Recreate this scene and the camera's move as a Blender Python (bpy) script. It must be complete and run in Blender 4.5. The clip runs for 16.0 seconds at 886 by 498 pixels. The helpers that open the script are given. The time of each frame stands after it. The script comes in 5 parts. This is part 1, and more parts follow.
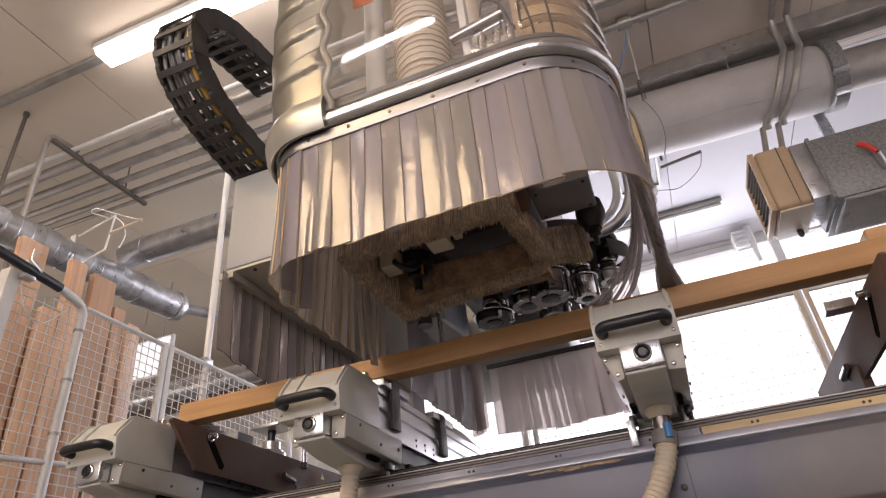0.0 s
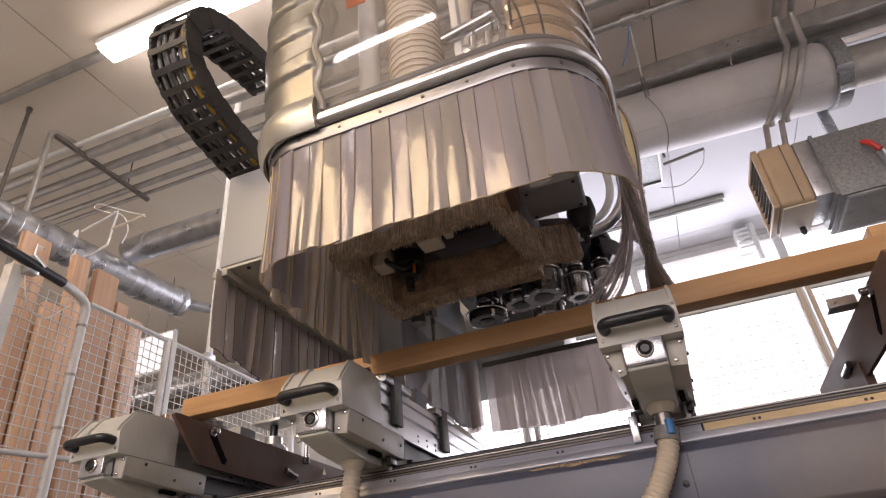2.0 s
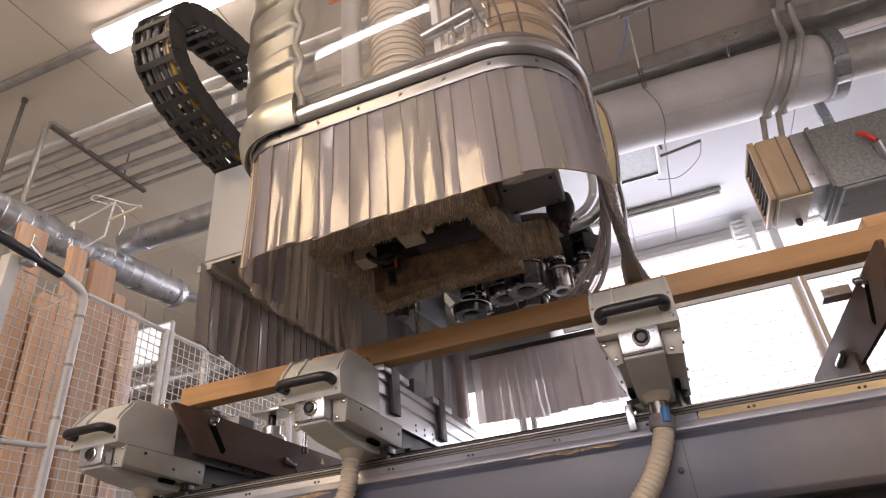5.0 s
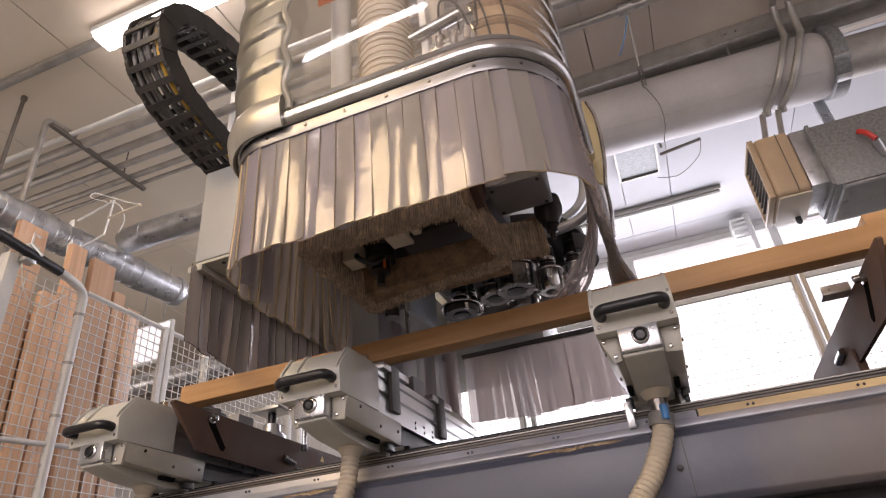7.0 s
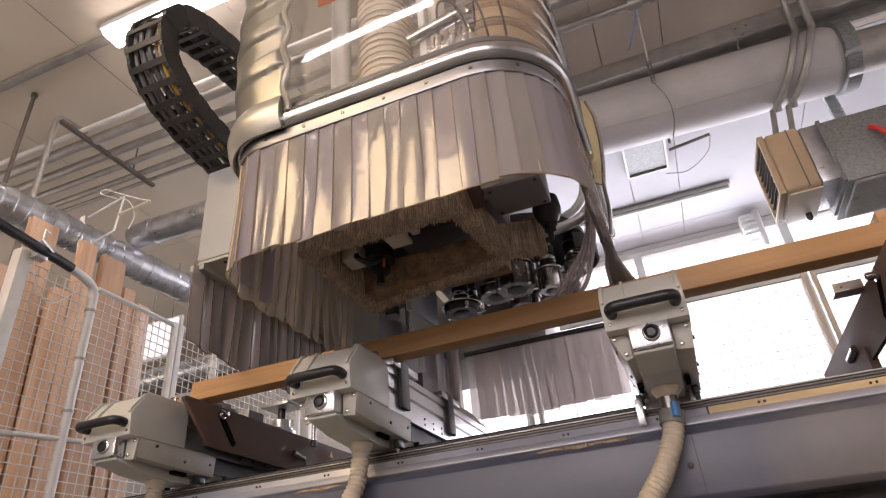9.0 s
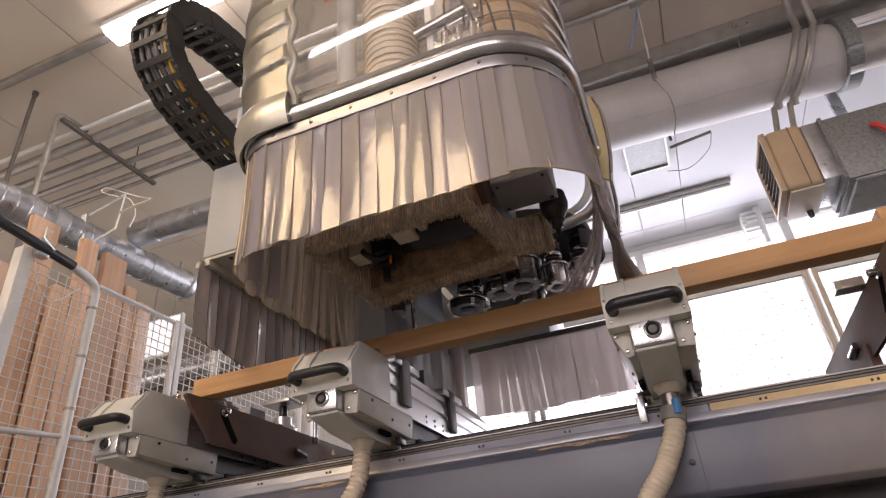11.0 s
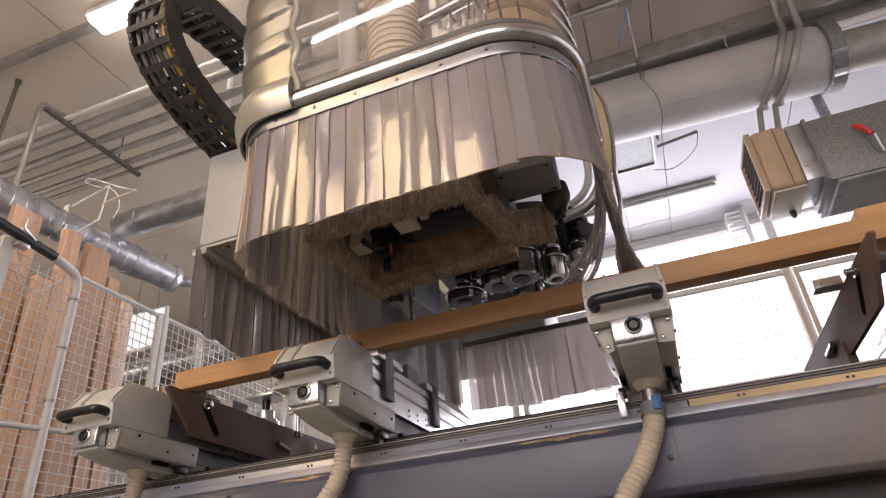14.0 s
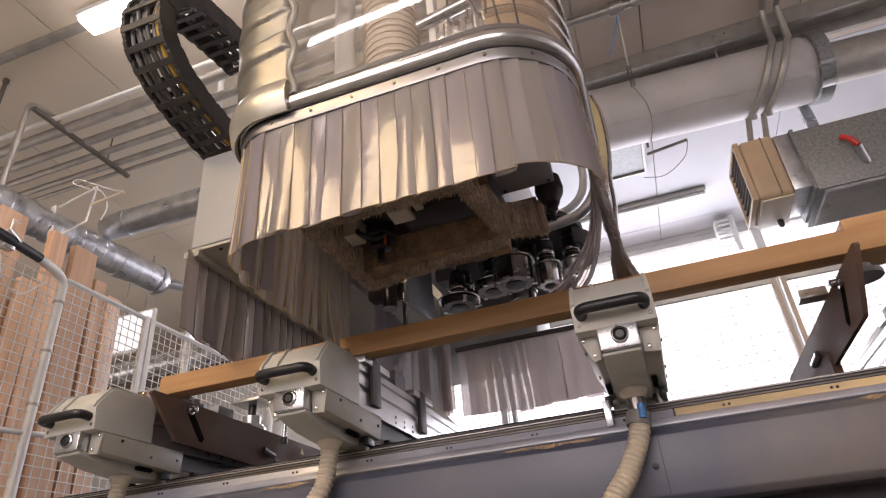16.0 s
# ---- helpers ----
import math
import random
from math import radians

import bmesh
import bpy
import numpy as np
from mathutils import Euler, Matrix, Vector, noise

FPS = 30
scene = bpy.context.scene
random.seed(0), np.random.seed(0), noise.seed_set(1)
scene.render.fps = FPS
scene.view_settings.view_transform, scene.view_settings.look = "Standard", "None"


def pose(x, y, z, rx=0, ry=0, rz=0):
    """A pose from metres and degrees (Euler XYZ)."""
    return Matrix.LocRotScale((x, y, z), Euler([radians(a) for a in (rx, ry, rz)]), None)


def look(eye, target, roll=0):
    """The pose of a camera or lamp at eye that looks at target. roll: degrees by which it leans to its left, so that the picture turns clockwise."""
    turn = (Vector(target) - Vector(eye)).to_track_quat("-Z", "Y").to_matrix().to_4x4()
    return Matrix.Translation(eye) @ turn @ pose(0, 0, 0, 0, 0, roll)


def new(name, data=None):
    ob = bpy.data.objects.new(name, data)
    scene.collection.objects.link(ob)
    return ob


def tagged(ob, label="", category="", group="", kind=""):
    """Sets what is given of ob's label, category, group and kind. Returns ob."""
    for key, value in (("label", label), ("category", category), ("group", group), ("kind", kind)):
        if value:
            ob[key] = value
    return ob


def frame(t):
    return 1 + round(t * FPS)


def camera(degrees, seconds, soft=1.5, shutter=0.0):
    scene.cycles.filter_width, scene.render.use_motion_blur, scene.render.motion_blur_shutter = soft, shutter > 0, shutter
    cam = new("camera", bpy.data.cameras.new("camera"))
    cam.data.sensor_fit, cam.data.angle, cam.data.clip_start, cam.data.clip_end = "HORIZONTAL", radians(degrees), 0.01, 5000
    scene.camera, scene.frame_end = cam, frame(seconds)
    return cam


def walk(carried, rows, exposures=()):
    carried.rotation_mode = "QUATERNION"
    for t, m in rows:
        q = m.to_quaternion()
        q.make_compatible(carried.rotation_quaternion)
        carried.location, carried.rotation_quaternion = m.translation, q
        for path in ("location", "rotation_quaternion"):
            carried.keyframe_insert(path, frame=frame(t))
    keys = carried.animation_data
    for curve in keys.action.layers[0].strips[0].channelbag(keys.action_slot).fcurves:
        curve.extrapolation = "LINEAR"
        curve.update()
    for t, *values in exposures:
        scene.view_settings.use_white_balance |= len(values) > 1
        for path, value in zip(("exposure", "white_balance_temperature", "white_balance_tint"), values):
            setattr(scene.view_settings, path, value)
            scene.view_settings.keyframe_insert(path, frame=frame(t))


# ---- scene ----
cam = camera(70.9, 16.0, 1.2)
PATH = [
    (0, (0.002, -0.004, 0.448), (-0.537, 1.612, 1.498), -5.9),
    (0.5, (0.002, -0.005, 0.445), (-0.541, 1.609, 1.495), -5.8),
    (1, (0.001, -0.005, 0.445), (-0.543, 1.61, 1.491), -5.7),
    (1.5, (0.001, -0.005, 0.446), (-0.545, 1.612, 1.489), -5.7),
    (2, (0.0, -0.005, 0.446), (-0.547, 1.613, 1.487), -5.6),
    (2.5, (0.001, -0.008, 0.442), (-0.549, 1.614, 1.475), -5.5),
    (3, (-0.001, -0.007, 0.445), (-0.553, 1.613, 1.48), -5.5),
    (3.5, (-0.003, -0.008, 0.443), (-0.552, 1.613, 1.477), -5.7),
    (4, (-0.001, -0.009, 0.439), (-0.547, 1.619, 1.465), -5.7),
    (6.5, (-0.002, -0.009, 0.437), (-0.546, 1.626, 1.453), -5.7),
    (7, (-0.001, -0.008, 0.436), (-0.546, 1.627, 1.45), -5.7),
    (7.5, (-0.003, -0.006, 0.435), (-0.548, 1.631, 1.446), -5.6),
    (8, (-0.006, -0.006, 0.432), (-0.56, 1.633, 1.435), -5.4),
    (8.5, (-0.008, -0.01, 0.433), (-0.571, 1.63, 1.43), -5.3),
    (9, (-0.007, -0.013, 0.439), (-0.576, 1.62, 1.443), -5.3),
    (11.5, (-0.009, -0.013, 0.437), (-0.582, 1.622, 1.435), -5.3),
    (12, (-0.007, -0.011, 0.437), (-0.574, 1.627, 1.435), -5.3),
    (12.5, (-0.005, -0.012, 0.433), (-0.563, 1.631, 1.428), -5.4),
    (13, (-0.001, -0.01, 0.436), (-0.548, 1.636, 1.431), -5.5),
    (13.5, (-0.001, -0.008, 0.434), (-0.542, 1.641, 1.427), -5.4),
    (14, (0.0, -0.009, 0.432), (-0.54, 1.645, 1.417), -5.2),
    (14.5, (0.004, -0.008, 0.433), (-0.53, 1.65, 1.416), -5.1),
    (15, (0.008, -0.007, 0.435), (-0.507, 1.651, 1.428), -5.3),
    (15.5, (0.009, -0.009, 0.435), (-0.499, 1.649, 1.431), -5.2),
    (16, (0.008, -0.007, 0.438), (-0.502, 1.651, 1.433), -5.1),
]
walk(cam, [(t, look(eye, target, roll)) for t, eye, target, roll in PATH], [(0, 0.0, 6500, 24), (16, 0.0, 6500, 24)])

# ---- light ----
world = bpy.data.worlds.new("world")
scene.world = world
world.use_nodes = True
wn = world.node_tree
sky = wn.nodes.new("ShaderNodeTexSky")
sky.sky_type, sky.sun_disc = "NISHITA", False
sky.sun_elevation, sky.sun_rotation = radians(35), radians(20)
wn.links.new(sky.outputs[0], wn.nodes["Background"].inputs[0])
wn.nodes["Background"].inputs[1].default_value = 0.10


def lamp(name, eye, target, sx, sy, watts, colour):
    data = bpy.data.lights.new(name, "AREA")
    data.shape, data.size, data.size_y, data.energy, data.color = "RECTANGLE", sx, sy, watts, colour
    ob = new(name, data)
    ob.matrix_basis = look(eye, target)
    return ob


lamp("daylight_back_window", (-0.4, 7.40, 2.9), (-0.4, 0, 2.2), 5.2, 2.3, 175, (0.88, 0.94, 1.0))
# added fill from behind the camera; the south wall has no opening
lamp("front_fill", (-0.6, -3.85, 2.4), (-0.6, 2, 1.6), 5.0, 2.2, 145, (1.0, 0.96, 0.92))
# added fill that lifts the left ceiling; the west wall is closed
lamp("west_fill", (-8.85, 2.2, 2.0), (-3.2, 2.4, 3.9), 4.6, 2.0, 88, (1.0, 0.92, 0.80))
# weak added fill from the right, before a wall without windows
lamp("side_fill", (4.85, 2.5, 2.4), (0, 2.5, 1.8), 4.4, 2.0, 28, (0.95, 0.97, 1.0))


# ---- materials ----
def material(name, colour, rough=0.5, metal=0.0, var=0.12, scale=6.0, bump=0.1, bscale=60.0, rand=0.0, stretch=(1, 1, 1), coat=0.0,
             dirt=0.0, dirtcol=(0.12, 0.09, 0.06), trans=0.0, emit=0.0, spec=0.5, island=False, contrast=0.3):
    m = bpy.data.materials.new(name)
    m.use_nodes = True
    nt = m.node_tree
    N, K = nt.nodes, nt.links
    b = N["Principled BSDF"]
    tc = N.new("ShaderNodeTexCoord")
    mp = N.new("ShaderNodeMapping")
    mp.inputs["Scale"].default_value = stretch
    K.new(tc.outputs["Object"], mp.inputs[0])
    n1 = N.new("ShaderNodeTexNoise")
    n1.inputs["Scale"].default_value, n1.inputs["Detail"].default_value = scale, 6
    K.new(mp.outputs[0], n1.inputs["Vector"])
    n2 = N.new("ShaderNodeTexNoise")
    n2.inputs["Scale"].default_value, n2.inputs["Detail"].default_value = bscale, 3
    K.new(mp.outputs[0], n2.inputs["Vector"])
    ramp = N.new("ShaderNodeMapRange")
    ramp.inputs[1].default_value, ramp.inputs[2].default_value = 0.5 - contrast / 2, 0.5 + contrast / 2
    ramp.inputs[3].default_value, ramp.inputs[4].default_value = 1 - var, 1 + var
    K.new(n1.outputs[0], ramp.inputs[0])
    hsv = N.new("ShaderNodeHueSaturation")
    hsv.inputs["Color"].default_value = (*colour, 1)
    val = ramp.outputs[0]
    fine = N.new("ShaderNodeMapRange")
    fine.inputs[1].default_value, fine.inputs[2].default_value = 0.3, 0.7
    fine.inputs[3].default_value, fine.inputs[4].default_value = 1 - var * 0.4, 1 + var * 0.4
    K.new(n2.outputs[0], fine.inputs[0])
    mul = N.new("ShaderNodeMath")
    mul.operation = "MULTIPLY"
    K.new(val, mul.inputs[0]), K.new(fine.outputs[0], mul.inputs[1])
    val = mul.outputs[0]
    if rand:
        oi = N.new("ShaderNodeNewGeometry") if island else N.new("ShaderNodeObjectInfo")
        rr = N.new("ShaderNodeMapRange")
        rr.inputs[3].default_value, rr.inputs[4].default_value = 1 - rand, 1 + rand
        K.new(oi.outputs["Random Per Island" if island else "Random"], rr.inputs[0])
        mu2 = N.new("ShaderNodeMath")
        mu2.operation = "MULTIPLY"
        K.new(val, mu2.inputs[0]), K.new(rr.outputs[0], mu2.inputs[1])
        val = mu2.outputs[0]
    K.new(val, hsv.inputs["Value"])
    col = hsv.outputs[0]
    if dirt:
        n3 = N.new("ShaderNodeTexNoise")
        n3.inputs["Scale"].default_value, n3.inputs["Detail"].default_value = scale * 0.6, 8
        mo = N.new("ShaderNodeMapping")
        mo.inputs["Location"].default_value = (3.1, 7.7, 1.3)
        K.new(mp.outputs[0], mo.inputs[0]), K.new(mo.outputs[0], n3.inputs["Vector"])
        dr = N.new("ShaderNodeMapRange")
        dr.inputs[1].default_value, dr.inputs[2].default_value = 0.52, 0.75
        dr.inputs[4].default_value = dirt
        K.new(n3.outputs[0], dr.inputs[0])
        mix = N.new("ShaderNodeMix")
        mix.data_type = "RGBA"
        K.new(dr.outputs[0], mix.inputs[0]), K.new(col, mix.inputs[6])
        mix.inputs[7].default_value = (*dirtcol, 1)
        col = mix.outputs[2]
    K.new(col, b.inputs["Base Color"])
    rg = N.new("ShaderNodeMapRange")
    rg.inputs[1].default_value, rg.inputs[2].default_value = 0.3, 0.7
    rg.inputs[3].default_value, rg.inputs[4].default_value = max(0.02, rough * 0.8), min(1, rough * 1.2)
    K.new(n1.outputs[0], rg.inputs[0]), K.new(rg.outputs[0], b.inputs["Roughness"])
    b.inputs["Metallic"].default_value = metal
    b.inputs["Specular IOR Level"].default_value = spec
    b.inputs["Coat Weight"].default_value, b.inputs["Coat Roughness"].default_value = coat, 0.08
    b.inputs["Transmission Weight"].default_value = trans
    if bump:
        bp = N.new("ShaderNodeBump")
        bp.inputs["Strength"].default_value, bp.inputs["Distance"].default_value = bump, 0.004
        K.new(n2.outputs[0], bp.inputs["Height"]), K.new(bp.outputs[0], b.inputs["Normal"])
    if emit:
        b.inputs["Emission Color"].default_value, b.inputs["Emission Strength"].default_value = (*colour, 1), emit
    return m


def translucent(name, colour, second, through_colour, amount, rough, rand, clear=0.0):
    """Milky plastic in two tones by strip: gloss and colour of the base mixed with light that comes through it."""
    m = material(name, colour, rough, 0, 0.12, 5, 0.30, 8, rand, (5, 5, 0.35), coat=1.0, dirt=0.35, dirtcol=(0.46, 0.34, 0.2))
    nt = m.node_tree
    N, K = nt.nodes, nt.links
    b, out = N["Principled BSDF"], N["Material Output"]
    oi, two = N.new("ShaderNodeObjectInfo"), N.new("ShaderNodeMix")
    two.data_type = "RGBA"
    two.inputs[6].default_value, two.inputs[7].default_value = (*colour, 1), (*second, 1)
    hsv = next(n for n in N if n.type == "HUE_SAT")
    K.new(oi.outputs["Random"], two.inputs[0]), K.new(two.outputs[2], hsv.inputs["Color"])
    tc, crinkle, bp = (N.new("ShaderNode" + k) for k in ("TexCoord", "TexNoise", "Bump"))
    crinkle.inputs["Scale"].default_value, crinkle.inputs["Detail"].default_value, crinkle.inputs["Distortion"].default_value = 34, 4, 0.5
    bp.inputs["Strength"].default_value, bp.inputs["Distance"].default_value = 0.22, 0.003
    K.new(tc.outputs["Object"], crinkle.inputs["Vector"]), K.new(crinkle.outputs[0], bp.inputs["Height"])
    K.new(bp.outputs[0], b.inputs["Coat Normal"])
    b.inputs["Coat Roughness"].default_value, b.inputs["Coat IOR"].default_value = 0.05, 1.85
    tr = N.new("ShaderNodeBsdfTranslucent")
    tr.inputs[0].default_value = (*through_colour, 1)
    mx = N.new("ShaderNodeMixShader")
    mx.inputs[0].default_value = amount
    K.new(b.outputs[0], mx.inputs[1]), K.new(tr.outputs[0], mx.inputs[2])
    last = mx
    if clear:
        tp = N.new("ShaderNodeBsdfTransparent")
        tp.inputs[0].default_value = (0.95, 0.92, 0.9, 1)
        last = N.new("ShaderNodeMixShader")
        last.inputs[0].default_value = clear
        K.new(mx.outputs[0], last.inputs[1]), K.new(tp.outputs[0], last.inputs[2])
    K.new(last.outputs[0], out.inputs[0])
    return m


def clear_sheet(name, tint, gloss):
    """Thin clear plastic: straight through, with a glossy reflection that grows to the edge."""
    m = bpy.data.materials.new(name)
    m.use_nodes = True
    N, K = m.node_tree.nodes, m.node_tree.links
    tp, gl, mx, lw, mr = (N.new("ShaderNode" + k) for k in ("BsdfTransparent", "BsdfGlossy", "MixShader", "LayerWeight", "MapRange"))
    tp.inputs[0].default_value = (*tint, 1)
    gl.inputs["Roughness"].default_value = 0.03
    lw.inputs[0].default_value = 0.35
    mr.inputs[3].default_value, mr.inputs[4].default_value = 0.02, gloss
    K.new(lw.outputs["Facing"], mr.inputs[0]), K.new(mr.outputs[0], mx.inputs[0])
    K.new(tp.outputs[0], mx.inputs[1]), K.new(gl.outputs[0], mx.inputs[2])
    K.new(mx.outputs[0], N["Material Output"].inputs[0])
    return m


M_CONCRETE = material("concrete floor", (0.20, 0.195, 0.185), 0.6, 0, 0.2, 2, 0.3, 40, dirt=0.4)
M_CEIL = material("beige ceiling board", (0.60, 0.53, 0.43), 0.8, 0, 0.06, 0.8, 0.1, 90, dirt=0.45, dirtcol=(0.38, 0.30, 0.22))
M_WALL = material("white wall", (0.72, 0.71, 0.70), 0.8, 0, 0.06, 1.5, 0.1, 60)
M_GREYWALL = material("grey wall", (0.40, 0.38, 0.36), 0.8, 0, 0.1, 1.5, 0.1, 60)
M_SILL = material("white window paint", (0.78, 0.78, 0.76), 0.4, 0, 0.05)
M_PANE = material("daylit pane", (1, 1, 1), 0.3, emit=1.35, bump=0, var=0)
M_DIMGLOW = material("dim lit panel", (0.95, 0.97, 1.0), 0.4, emit=0.75, bump=0, var=0)
M_LAMPGLOW = material("lit lamp diffuser", (1.0, 0.97, 0.90), 0.4, emit=15.0, bump=0, var=0)
M_WARMGLOW = material("warm glow for curtain glints", (1.0, 0.80, 0.45), 0.4, emit=21.0, bump=0, var=0)
M_CEILWHITE = material("white ceiling board", (0.50, 0.50, 0.52), 0.8, 0, 0.06, 0.8, 0.1, 90, dirt=0.55, dirtcol=(0.30, 0.26, 0.24))
M_CEILBROWN = material("brown-mottled ceiling board", (0.61, 0.53, 0.46), 0.8, 0, 0.12, 0.9, 0.1, 90, dirt=0.6, dirtcol=(0.20, 0.14, 0.10))
M_WHITEPIPE = material("white painted pipe", (0.43, 0.41, 0.40), 0.5, 0, 0.08, 3, 0.08, 50, dirt=0.35, dirtcol=(0.35, 0.28, 0.22))
M_GALV = material("galvanised steel", (0.52, 0.53, 0.55), 0.32, 0.9, 0.16, 9, 0.1, 40)
M_PIPE = material("grey steel pipe", (0.38, 0.36, 0.33), 0.45, 0.6, 0.12, 10, 0.1, 60)
M_DARKPIPE = material("dark steel pipe", (0.16, 0.14, 0.12), 0.5, 0.5, 0.15, 10, 0.1, 60)
M_FENCE = material("light grey fence paint", (0.64, 0.63, 0.60), 0.45, 0, 0.08, 8, 0.05, 80)
M_BLACK = material("black plastic", (0.018, 0.018, 0.02), 0.38, 0, 0.2, 20, 0.1, 120)
M_CHAIN = material("black chain plastic", (0.048, 0.045, 0.042), 0.5, 0, 0.25, 14, 0.15, 90, dirt=0.4, dirtcol=(0.13, 0.10, 0.07))
M_CABLE = material("grey cable jacket", (0.15, 0.145, 0.14), 0.45, 0, 0.15, 12, rand=0.3)
M_YELLOW = material("amber cable jacket", (0.50, 0.30, 0.04), 0.45, 0, 0.1, 12)
M_IVORY = material("ivory machine paint", (0.54, 0.53, 0.475), 0.38, 0, 0.05, 7, 0.06, 110, dirt=0.16)
M_IVORYDARK = material("ivory paint with dust", (0.44, 0.42, 0.36), 0.42, 0, 0.07, 7, 0.06, 110, dirt=0.25)
M_ALU = material("anodised aluminium", (0.60, 0.60, 0.60), 0.32, 0.85, 0.08, 12, 0.05, 160, stretch=(1, 0.1, 1))
M_ALUPLATE = material("bright aluminium plate", (0.66, 0.67, 0.70), 0.28, 0.9, 0.06, 10, 0.05, 120)
M_PAD = material("charcoal slide plate", (0.085, 0.078, 0.072), 0.5, 0, 0.15, 14, 0.1, 90)
M_BROWN = material("brown painted plate", (0.125, 0.078, 0.058), 0.75, 0, 0.12, 9, 0.1, 80, spec=0.15, dirt=0.15, dirtcol=(0.20, 0.14, 0.1))
M_BED = material("grey machine bed paint", (0.088, 0.093, 0.128), 0.38, 0, 0.06, 2.5, 0.08, 70, dirt=0.45, dirtcol=(0.36, 0.28, 0.16))
M_BEDRAIL = material("worn steel lip", (0.46, 0.48, 0.55), 0.35, 0.5, 0.12, 6, 0.1, 60, stretch=(0.4, 1, 1), dirt=0.5, dirtcol=(0.50, 0.36, 0.18))
M_SCALE = material("yellowed guide strip", (0.60, 0.46, 0.26), 0.45, 0, 0.12, 9, 0.1, 60, stretch=(0.3, 1, 1))
M_HOSE = material("cream corrugated hose", (0.52, 0.45, 0.35), 0.45, 0, 0.08, 6, 0.05, 60, dirt=0.2)
M_HOSEIN = material("ivory extraction hose", (0.74, 0.68, 0.58), 0.4, 0, 0.06, 6, 0.05, 60)
M_CHROME = material("chrome steel", (0.55, 0.54, 0.54), 0.2, 1.0, 0.08, 14, 0.04, 90)
M_TOOL = material("tool steel", (0.20, 0.18, 0.17), 0.3, 1.0, 0.2, 14, 0.1, 60)
M_TOOLDARK = material("blackened steel", (0.05, 0.045, 0.045), 0.35, 0.6, 0.2, 14, 0.1, 60)
M_RIM = material("polished rim", (0.29, 0.285, 0.285), 0.34, 0.85, 0.08, 5, 0.05, 30)
M_SILVER = material("silver lacquered cover", (0.47, 0.45, 0.385), 0.34, 0.6, 0.06, 4, 0.04, 80, coat=0.3)
M_BRISTLE = material("horsehair bristle", (0.60, 0.49, 0.37), 0.75, 0, 0.2, 30, 0, 60, rand=0.45, island=True, spec=0.2)
M_CORE = material("dusty brush backing", (0.30, 0.20, 0.12), 0.9, 0, 0.35, 30, 0.6, 120)
M_MOTOR = material("cast aluminium cover", (0.25, 0.25, 0.265), 0.45, 0.4, 0.08, 12, 0.1, 90)
M_HOLE = material("open dark slot", (0.012, 0.011, 0.010), 1.0, 0, 0.1, 20, spec=0.0)
# near-black for housings, and for shade under the bed and in gaps
M_DARK = material("dark shaded housing", (0.035, 0.03, 0.028), 0.5, 0.2, 0.3, 12, 0.2, 60)
M_GREYBLUE = material("blue grey sheet", (0.42, 0.46, 0.52), 0.35, 0.3, 0.06, 6, 0.05, 60)
M_BOX = material("pale grey cabinet paint", (0.42, 0.425, 0.41), 0.42, 0, 0.05, 3, 0.06, 80, dirt=0.12)
# tan as the heater's shaded sides look; the paler copy paints its lit underside
M_TAN = material("tan heater paint", (0.46, 0.34, 0.22), 0.45, 0, 0.06, 5, 0.05, 80)
M_TANLIGHT = material("lit tone of heater tan", (0.60, 0.52, 0.42), 0.45, 0, 0.06, 5, 0.05, 80)
M_SPECKLE = material("speckled galvanised sheet", (0.22, 0.225, 0.225), 0.5, 0.5, 0.22, 55, 0.1, 160)
M_RED = material("red lever plastic", (0.55, 0.03, 0.02), 0.4, 0, 0.1)
M_BLUE = material("blue hose collar", (0.05, 0.20, 0.45), 0.4, 0, 0.1)
M_ORANGE = material("orange plastic", (0.70, 0.16, 0.02), 0.4, 0, 0.1)
M_STRIP = translucent("milky curtain strip", (0.50, 0.472, 0.42), (0.38, 0.355, 0.41), (0.66, 0.63, 0.64), 0.5, 0.42, 0.18, 0.14)
M_RUBBERGREY = material("grey rubber cuff", (0.20, 0.19, 0.18), 0.7, 0, 0.15, 12)
M_SAWDUST = material("caked sawdust", (0.36, 0.26, 0.16), 0.95, 0, 0.3, 40, 0.8, 120)
M_STRIPREAR = translucent("thin rear curtain strip", (0.62, 0.565, 0.52), (0.46, 0.42, 0.46), (0.86, 0.82, 0.82), 0.5, 0.3, 0.16, 0.44)
M_STRIPEDGE = material("yellowed cut edge", (0.66, 0.52, 0.30), 0.4, 0, 0.12, 9)
# dark edge tone that draws lines between the cabinet's strips
M_STRIPDARK = material("dark cut edge", (0.12, 0.09, 0.075), 0.7, 0, 0.2, 9)
M_STRIPCLEAR = translucent("clear curtain strip", (0.58, 0.52, 0.50), (0.5, 0.46, 0.48), (0.7, 0.62, 0.6), 0.35, 0.2, 0.12, 0.72)
M_CLEARRIB = clear_sheet("rolled clear acrylic", (0.90, 0.88, 0.86), 0.8)
M_EDGE = material("yellowed acrylic edge", (0.62, 0.50, 0.26), 0.3, 0, 0.06, 8, 0.05, 60)
M_CLEAR = clear_sheet("clear acrylic hood", (0.985, 0.98, 0.97), 0.38)


